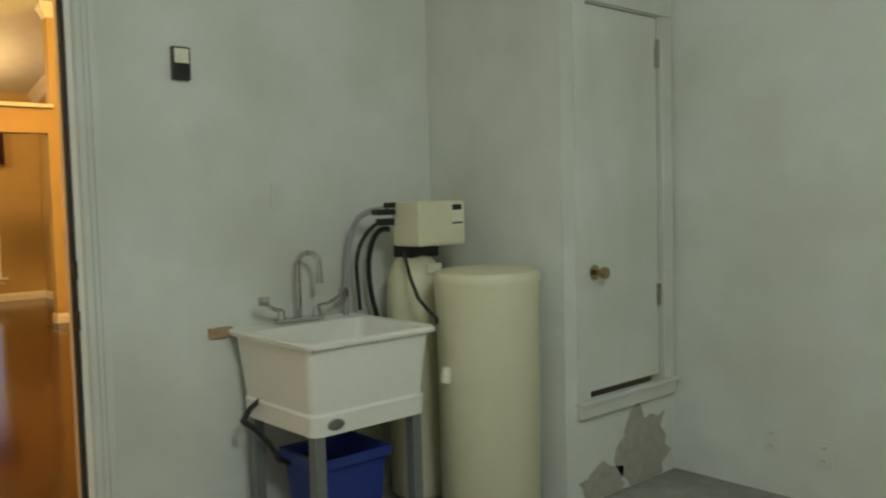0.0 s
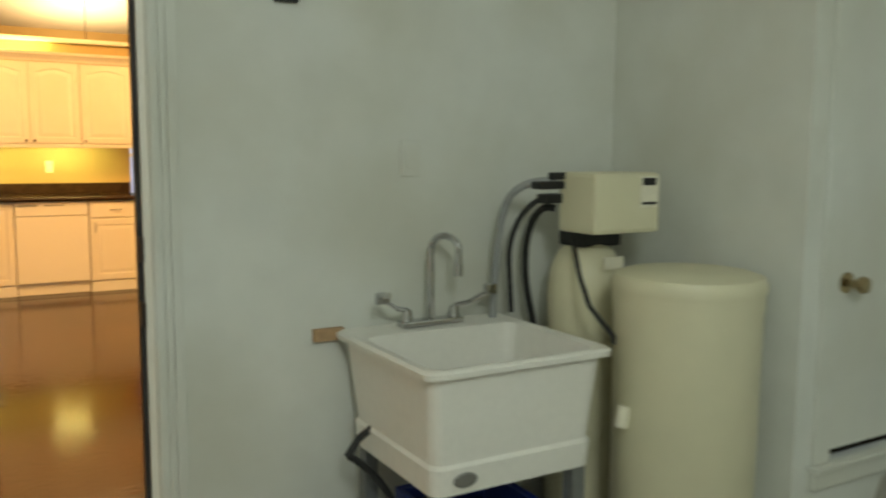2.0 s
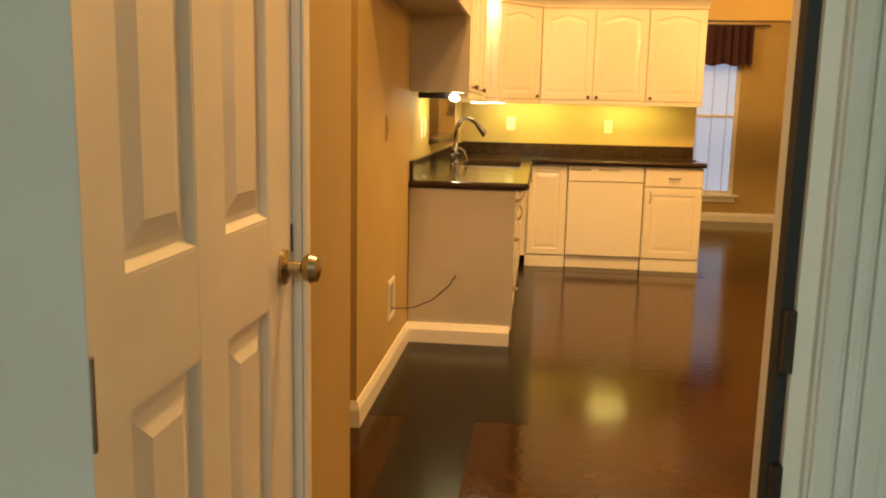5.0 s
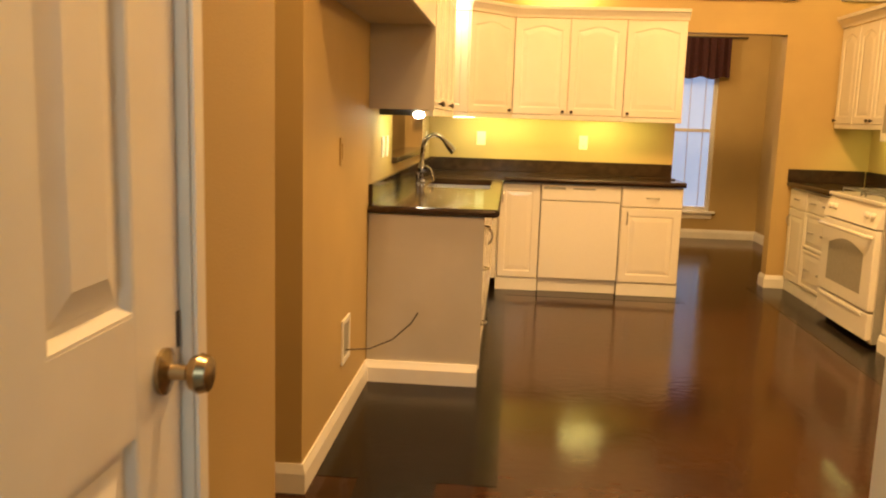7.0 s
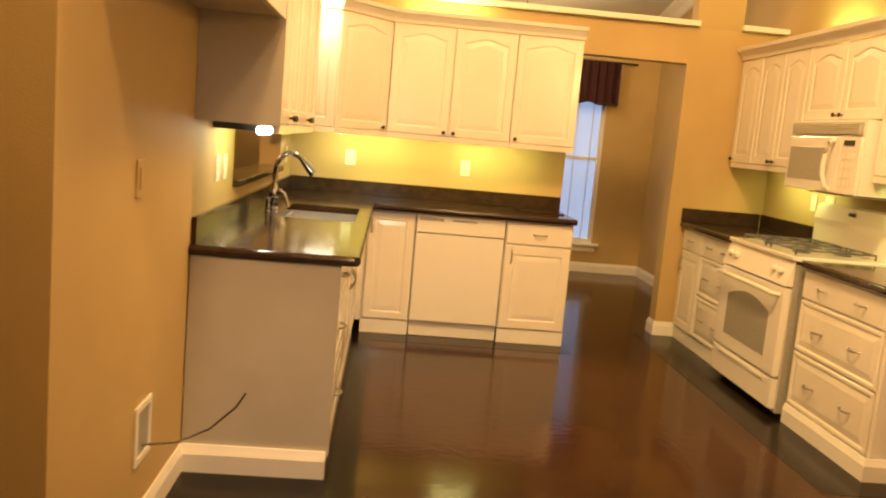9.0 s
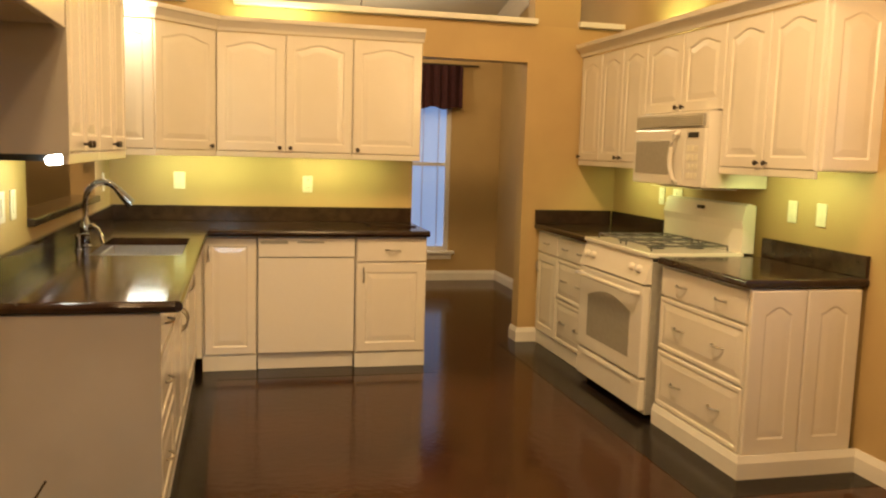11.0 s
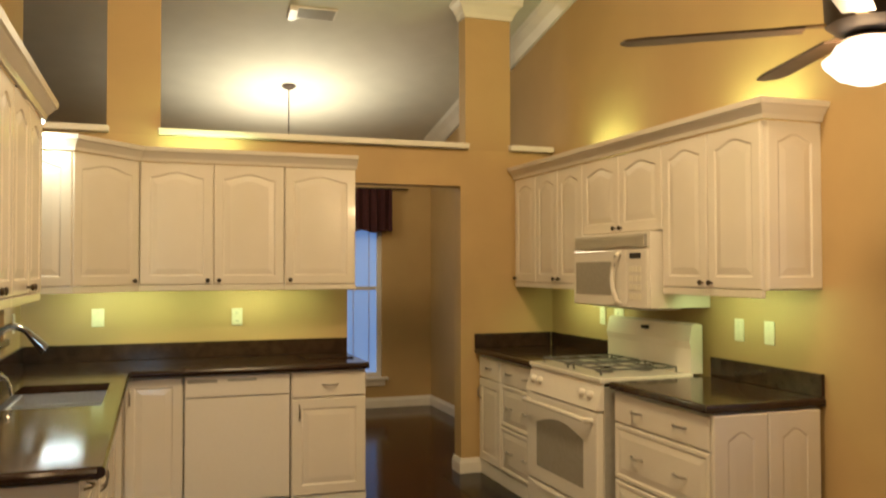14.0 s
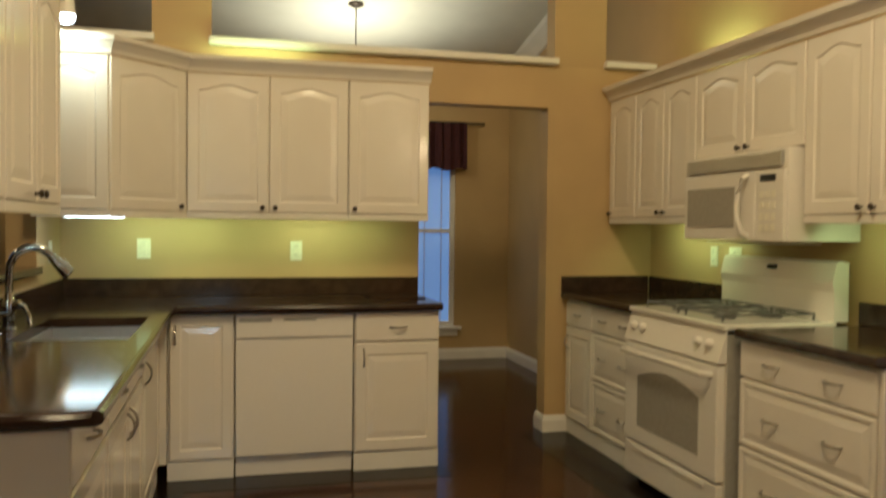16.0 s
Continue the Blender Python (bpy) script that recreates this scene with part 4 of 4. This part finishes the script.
# light tube under the sink-side cabinet
ul = thing("under_cabinet_tube", pose(1.41, 8.30, 1.385), "short lit fluorescent tube fixture under the wall cabinet", "light fixture")
part("housing", boxes((-0.22, 0.06, -0.06, 0.06, -0.02, 0.013), bevel=0.004), BLACK, ul)
bm = bmesh.new()
cyl(bm, 0.018, 0.018, (0.062, -0.08, -0.015), (0.062, 0.14, -0.015), 12)
part("tube", bm, TUBEGLOW, ul, "glowing white tube", True)

ul = thing("under_cabinet_tube", pose(1.54, 10.42, 1.385), "lit fluorescent tube fixture under the corner cabinet", "light fixture")
part("housing", boxes((-0.15, 0.13, -0.04, 0.04, 0.0, 0.0145), bevel=0.003), PLATE, ul)
part("tube", boxes((-0.14, 0.14, -0.02, 0.02, -0.021, -0.0005), bevel=0.004), TUBEGLOW, ul, "glowing white tube")

ul = thing("under_cabinet_tube", pose(2.68, 10.81, 1.385), "short lit yellowish tube fixture under the back wall cabinets", "light fixture")
part("housing", boxes((-0.20, 0.20, -0.035, 0.035, 0.0, 0.0145), bevel=0.003), PLATE, ul)
part("tube", boxes((-0.16, 0.16, -0.016, 0.016, -0.012, -0.0005), bevel=0.004), WARMTUBE, ul, "glowing yellowish tube")

# lit spot lamp between the cabinet tops
sl = thing("spot_lamp", pose(1.45, 10.18, 2.31), "small lit spot lamp at the corner cabinet top", "lamp")
bm = bmesh.new()
lathe(bm, [(0.02, 0.12), (0.035, 0.10), (0.045, 0.0)], 18)
part("housing", bm, TRIM, sl, "", True)
bm = bmesh.new()
lathe(bm, [(0.043, -0.001), (0.04, -0.02), (0.02, -0.035), (0.005, -0.04)], 18)
part("bulb", bm, TUBEGLOW, sl, "glowing bulb", True)
bm = bmesh.new()
tube(bm, [(0, 0, 0.12), (-0.03, 0.03, 0.17), (-0.10, 0.08, 0.19), (-0.179, 0.10, 0.19)], 0.008, 8)
part("arm", bm, BRONZE, sl, "", True)

# ---- range ----
rg = thing("gas_range", Matrix.Translation((4.235, 9.97, 0)) @ Matrix.Rotation(radians(-90), 4, 'Z'), "white freestanding gas range with an oven window", "range")
RW = 0.88
part("body", boxes((0.0, RW, 0.05, 0.66, 0.03, 0.90)), ENAMEL, rg)
od = part("oven_door", boxes((0.006, RW - 0.006, 0.008, 0.049, 0.235, 0.745), bevel=0.008), ENAMEL, rg)
bm = bmesh.new()
pts = [(0.15, 0.32), (RW - 0.15, 0.32), (RW - 0.15, 0.58)]
pts += [(RW - 0.15 - (RW - 0.30) * i / 10, 0.58 + 0.055 * math.sin(math.pi * i / 10)) for i in range(1, 10)] + [(0.15, 0.58)]
fv = [bm.verts.new((x, 0.0065, z)) for x, z in pts]
bv = [bm.verts.new((x, 0.0095, z)) for x, z in pts]
bm.faces.new(fv)
for i in range(len(fv)):
    bm.faces.new((fv[i], fv[(i + 1) % len(fv)], bv[(i + 1) % len(fv)], bv[i]))
part("window", bm, OVENGLASS, od, "dark grey oven window")
bm = bmesh.new()
tube(bm, [(0.05, 0.008, 0.70), (0.06, -0.035, 0.705), (0.14, -0.045, 0.71), (RW / 2, -0.05, 0.712), (RW - 0.14, -0.045, 0.71), (RW - 0.06, -0.035, 0.705), (RW - 0.05, 0.008, 0.70)], 0.014, 10)
part("handle", bm, ENAMEL, od, "", True)
part("drawer", boxes((0.006, RW - 0.006, 0.012, 0.049, 0.05, 0.222), bevel=0.008), ENAMEL, rg)
part("drawer_grip", boxes((0.10, RW - 0.10, 0.004, 0.0115, 0.19, 0.21), bevel=0.003), ENAMEL, rg)
bm = bmesh.new()
vs = [bm.verts.new(p) for p in ((0, 0.005, 0.757), (RW, 0.005, 0.757), (RW, 0.05, 0.905), (0, 0.05, 0.905), (0, 0.10, 0.757), (RW, 0.10, 0.757), (RW, 0.10, 0.905), (0, 0.10, 0.905))]
for q in ((0, 1, 2, 3), (4, 5, 6, 7), (0, 1, 5, 4), (3, 2, 6, 7), (0, 3, 7, 4), (1, 2, 6, 5)):
    bm.faces.new([vs[i] for i in q])
cp = part("control_panel", bm, ENAMEL, rg)
for x in (0.09, 0.18, 0.70, 0.79):
    bm = bmesh.new()
    lathe(bm, [(0.022, 0), (0.022, 0.01), (0.017, 0.025), (0.012, 0.028)], 16, Matrix.Translation((x, 0.024, 0.83)) @ Matrix.Rotation(radians(73), 4, 'X'))
    part("burner_knob", bm, ENAMEL, cp, "", True)
part("cooktop", boxes((-0.002, RW + 0.002, 0.03, 0.60, 0.9005, 0.925), bevel=0.006), ENAMEL, rg)
for gx in (0.09, 0.47):
    bm = bmesh.new()
    x0, x1, y0, y1, z = gx, gx + 0.31, 0.09, 0.56, 0.955
    tube(bm, [(x0, y0, z), (x1, y0, z), (x1, y1, z), (x0, y1, z), (x0, y0, z)], 0.0055, 6)
    for yy in (0.20, 0.325, 0.45):
        tube(bm, [(x0, yy, z), (x1, yy, z)], 0.0045, 6)
    for xx in (gx + 0.155,):
        tube(bm, [(xx, y0, z), (xx, y1, z)], 0.0045, 6)
    for xx, yy in ((x0, y0), (x1, y0), (x0, y1), (x1, y1)):
        tube(bm, [(xx, yy, 0.926), (xx, yy, z)], 0.006, 6)
    part("grate", bm, IRON, rg, "black cast iron grate", True)
    for yy in (0.20, 0.45):
        bm = bmesh.new()
        lathe(bm, [(0.05, 0.9255), (0.05, 0.932), (0.035, 0.935), (0.035, 0.943), (0.02, 0.946)], 16, Matrix.Translation((gx + 0.155, yy, 0)))
        part("burner", bm, IRON, rg, "", True)
bm = bmesh.new()
prof = [(0.585, 0.9255), (0.585, 1.06), (0.575, 1.10), (0.595, 1.19), (0.62, 1.20), (0.66, 1.19), (0.66, 0.9255)]
a = [bm.verts.new((0.0, y, z)) for y, z in prof]
b = [bm.verts.new((RW, y, z)) for y, z in prof]
for i in range(len(a)):
    bm.faces.new((a[i], a[(i + 1) % len(a)], b[(i + 1) % len(a)], b[i]))
bm.faces.new(a[::-1])
bm.faces.new(b)
bg = part("backguard", bm, ENAMEL, rg)
part("clock", boxes((0.41, 0.47, 0.572, 0.588, 1.145, 1.165)), BLACK, bg)
part("side_trim", boxes((RW + 0.002, RW + 0.006, 0.05, 0.66, 0.03, 0.88)), GREYVENT, rg)

# ---- microwave ----
mw = thing("microwave", Matrix.Translation((4.537, 9.90, -0.03)) @ Matrix.Rotation(radians(-90), 4, 'Z'), "white over-the-range microwave with a dark window", "microwave")
MWW = 0.83
part("body", boxes((0.0, MWW, 0.02, 0.398, 1.315, 1.73), bevel=0.004), ENAMEL, mw)
part("door", boxes((0.004, 0.62, 0.0, 0.0195, 1.315, 1.635), bevel=0.008), ENAMEL, mw)
part("window", boxes((0.04, 0.46, -0.003, -0.0005, 1.375, 1.57), bevel=0.001), OVENGLASS, mw, "grey microwave window")
gr = part("vent_grille", boxes((0.02, 0.80, 0.002, 0.0195, 1.65, 1.715)), GREYVENT, mw, "grey slotted top vent")
for i in range(6):
    part("slat", boxes((0.02, 0.80, -0.004, 0.0015, 1.653 + i * 0.0105, 1.657 + i * 0.0105)), PLATE, gr)
kp = part("control_panel", boxes((0.623, 0.825, 0.0, 0.0195, 1.315, 1.635), bevel=0.004), ENAMEL, mw)
part("display", boxes((0.66, 0.77, -0.003, -0.0005, 1.585, 1.615)), BLACK, kp)
for i in range(4):
    for j in range(3):
        part("button", boxes((0.655 + j * 0.042, 0.687 + j * 0.042, -0.003, -0.0005, 1.36 + i * 0.05, 1.392 + i * 0.05), bevel=0.001), PLATE, kp)
bm = bmesh.new()
tube(bm, [(0.56, 0.0, 1.62), (0.565, -0.03, 1.60), (0.55, -0.045, 1.53), (0.547, -0.047, 1.475), (0.55, -0.045, 1.42), (0.565, -0.03, 1.35), (0.56, 0.0, 1.33)], 0.013, 10)
part("handle", bm, ENAMEL, mw, "", True)
part("light_lens", boxes((0.1, 0.7, 0.08, 0.30, 1.299, 1.3045)), PLATE, mw)

# ---- ceiling fan ----
cf = thing("ceiling_fan", pose(4.12, 7.2, 2.185), "bronze ceiling fan with dark blades and a lit bowl", "ceiling fan")
bm = bmesh.new()
cyl(bm, 0.012, 0.012, (0, 0, 0.25), (0, 0, ceil_z(7.2) - 2.185), 12)
part("downrod", bm, BRONZE, cf, "", True)
bm = bmesh.new()
lathe(bm, [(0.05, 0.27), (0.11, 0.23), (0.125, 0.15), (0.12, 0.06), (0.09, 0.035), (0.06, 0.025), (0.075, 0.01)], 28)
part("motor", bm, BRONZE, cf, "", True)
for i in range(5):
    bm = bmesh.new()
    m = Matrix.Rotation(radians(145 + 72 * i), 4, 'Z') @ Matrix.Translation((0, 0, 0.055)) @ Matrix.Rotation(radians(-4), 4, 'X')
    prism(bm, [(0.18, -0.045), (0.65, -0.058), (0.72, -0.045), (0.74, 0.0), (0.72, 0.045), (0.65, 0.058), (0.18, 0.045)], -0.004, 0.004)
    bmesh.ops.transform(bm, verts=bm.verts[:], matrix=m)
    bl = part("blade", bm, BLADE, cf)
    bm = boxes((0.10, 0.24, -0.018, 0.018, 0.0045, 0.012), bevel=0.002)
    bmesh.ops.transform(bm, verts=bm.verts[:], matrix=m)
    part("blade_iron", bm, BRASS, bl)
bm = bmesh.new()
lathe(bm, [(0.06, 0.01), (0.09, -0.005), (0.105, -0.03), (0.13, -0.05), (0.125, -0.065), (0.085, -0.105), (0.035, -0.125), (0.01, -0.13)], 28)
part("glass_bowl", bm, LIT, cf, "glowing frosted glass bowl", True).visible_shadow = False

# ---- chandelier over the next room, vent ----
ch = thing("chandelier", pose(3.19, 12.78, ceil_z(12.78)), "thin bronze chandelier rod with a round canopy", "chandelier")
bm = bmesh.new()
lathe(bm, [(0.065, 0.01), (0.065, -0.01), (0.03, -0.03), (0.01, -0.035)], 20)
part("canopy", bm, BRONZE, ch, "", True)
bm = bmesh.new()
cyl(bm, 0.005, 0.005, (0, 0, -0.03), (0, 0, -0.52), 8)
part("rod", bm, BRONZE, ch, "", True)
bm = bmesh.new()
lathe(bm, [(0.02, -0.52), (0.08, -0.56), (0.10, -0.64), (0.06, -0.70), (0.01, -0.71)], 20)
part("glass_shade", bm, LIT, ch, "lit glass shade", True).visible_shadow = False
vt = thing("ceiling_vent", Matrix.Translation((3.17, 11.44, ceil_z(11.44))) @ Matrix.Rotation(math.atan(-0.205), 4, 'X'), "white slotted ceiling air vent", "vent")
part("frame", boxes((-0.18, 0.18, -0.08, 0.08, -0.012, -0.001)), TRIM, vt)
for i in range(6):
    part("slat", boxes((-0.16, 0.16, -0.065 + i * 0.024, -0.053 + i * 0.024, -0.016, -0.0125)), GREYVENT, vt)
part("deflector", boxes((-0.18, -0.12, -0.08, 0.08, -0.04, -0.0165)), TRIM, vt)


# ---- windows ----
def window(name, m, w, h, label, slats=0, vertical=0, cased=False):
    """Local x along the wall, z up from the sill, room towards -y."""
    wn = thing(name, m, label, "window")
    wn["kind"] = "structure"
    part("window_frame", boxes((0, 0.05, 0.03, 0.10, 0, h), (w - 0.05, w, 0.03, 0.10, 0, h), (0.05, w - 0.05, 0.03, 0.10, 0, 0.05), (0.05, w - 0.05, 0.03, 0.10, h - 0.05, h), (0.05, w - 0.05, 0.04, 0.09, h / 2 - 0.02, h / 2 + 0.02)), TRIM, wn)
    part("window_sill", boxes((-0.06, w + 0.06, -0.06, 0.03, -0.025, 0.003), (-0.03, w + 0.03, -0.02, -0.001, -0.09, -0.026), bevel=0.004), TRIM, wn)
    part("casing", boxes((-0.085, -0.001, -0.018, -0.001, -0.025, h + 0.085), (w + 0.001, w + 0.085, -0.018, -0.001, -0.025, h + 0.085), (-0.085, w + 0.085, -0.021, -0.001, h + 0.002, h + 0.09), bevel=0.003), TRIM, wn) if cased else None
    part("pane", boxes((0.05, w - 0.05, 0.065, 0.069, 0.05, h - 0.05)), DAY, wn, "bluish daylight glass")
    for i in range(slats):
        z = 0.06 + (h - 0.12) * (i + 0.5) / slats
        bm = bmesh.new()
        box(bm, 0.06, w - 0.06, -0.022, 0.022, -0.001, 0.001, m=Matrix.Translation((0, 0.0, z)) @ Matrix.Rotation(radians(28), 4, 'X'))
        part("slat", bm, BLIND, wn)
    for i in range(vertical):
        x = 0.06 + (w - 0.12) * (i + 0.5) / vertical
        bm = bmesh.new()
        box(bm, -0.005, 0.005, -0.001, 0.001, 0.03, h - 0.05, m=Matrix.Translation((x, 0.0, 0)) @ Matrix.Rotation(radians(24), 4, 'Z'))
        part("slat", bm, BLIND, wn)
    return wn


window("window_1", pose(3.40, 14.0, 0.33), 0.98, 1.92, "tall window with white vertical blinds", vertical=5)
vl = thing("window_valance", pose(3.30, 13.97, 1.90), "dark red fabric valance above the window", "valance")
bm = bmesh.new()
n = 40
top = [bm.verts.new((1.16 * i / n, -0.08 - 0.02 * math.sin(i * 1.9), 0.45)) for i in range(n + 1)]
bot = [bm.verts.new((1.16 * i / n, -0.09 - 0.03 * math.sin(i * 1.9), 0.015 * math.sin(i * 0.7))) for i in range(n + 1)]
tb = [bm.verts.new((v.co.x, -0.02, v.co.z)) for v in top]
bb = [bm.verts.new((v.co.x, -0.02, v.co.z)) for v in bot]
for i in range(n):
    bm.faces.new((top[i], top[i + 1], bot[i + 1], bot[i]))
    bm.faces.new((tb[i], tb[i + 1], bb[i + 1], bb[i]))
    bm.faces.new((top[i], top[i + 1], tb[i + 1], tb[i]))
    bm.faces.new((bot[i], bot[i + 1], bb[i + 1], bb[i]))
part("fabric", bm, REDCLOTH, vl, "", True)
bm = bmesh.new()
tube(bm, [(-0.05, -0.05, 0.46), (1.35, -0.05, 0.46)], 0.012, 8)
part("rod", bm, BRONZE, vl)
window("window_2", pose(-2.0, 14.0, 0.45), 1.4, 2.05, "wide white-cased window with white plantation blinds", slats=36, cased=True)
window("window_3", pose(EX, 7.75, 0.76, 0, 0, -90), 1.55, 1.34, "window with a white sill in the tan wall", slats=16)
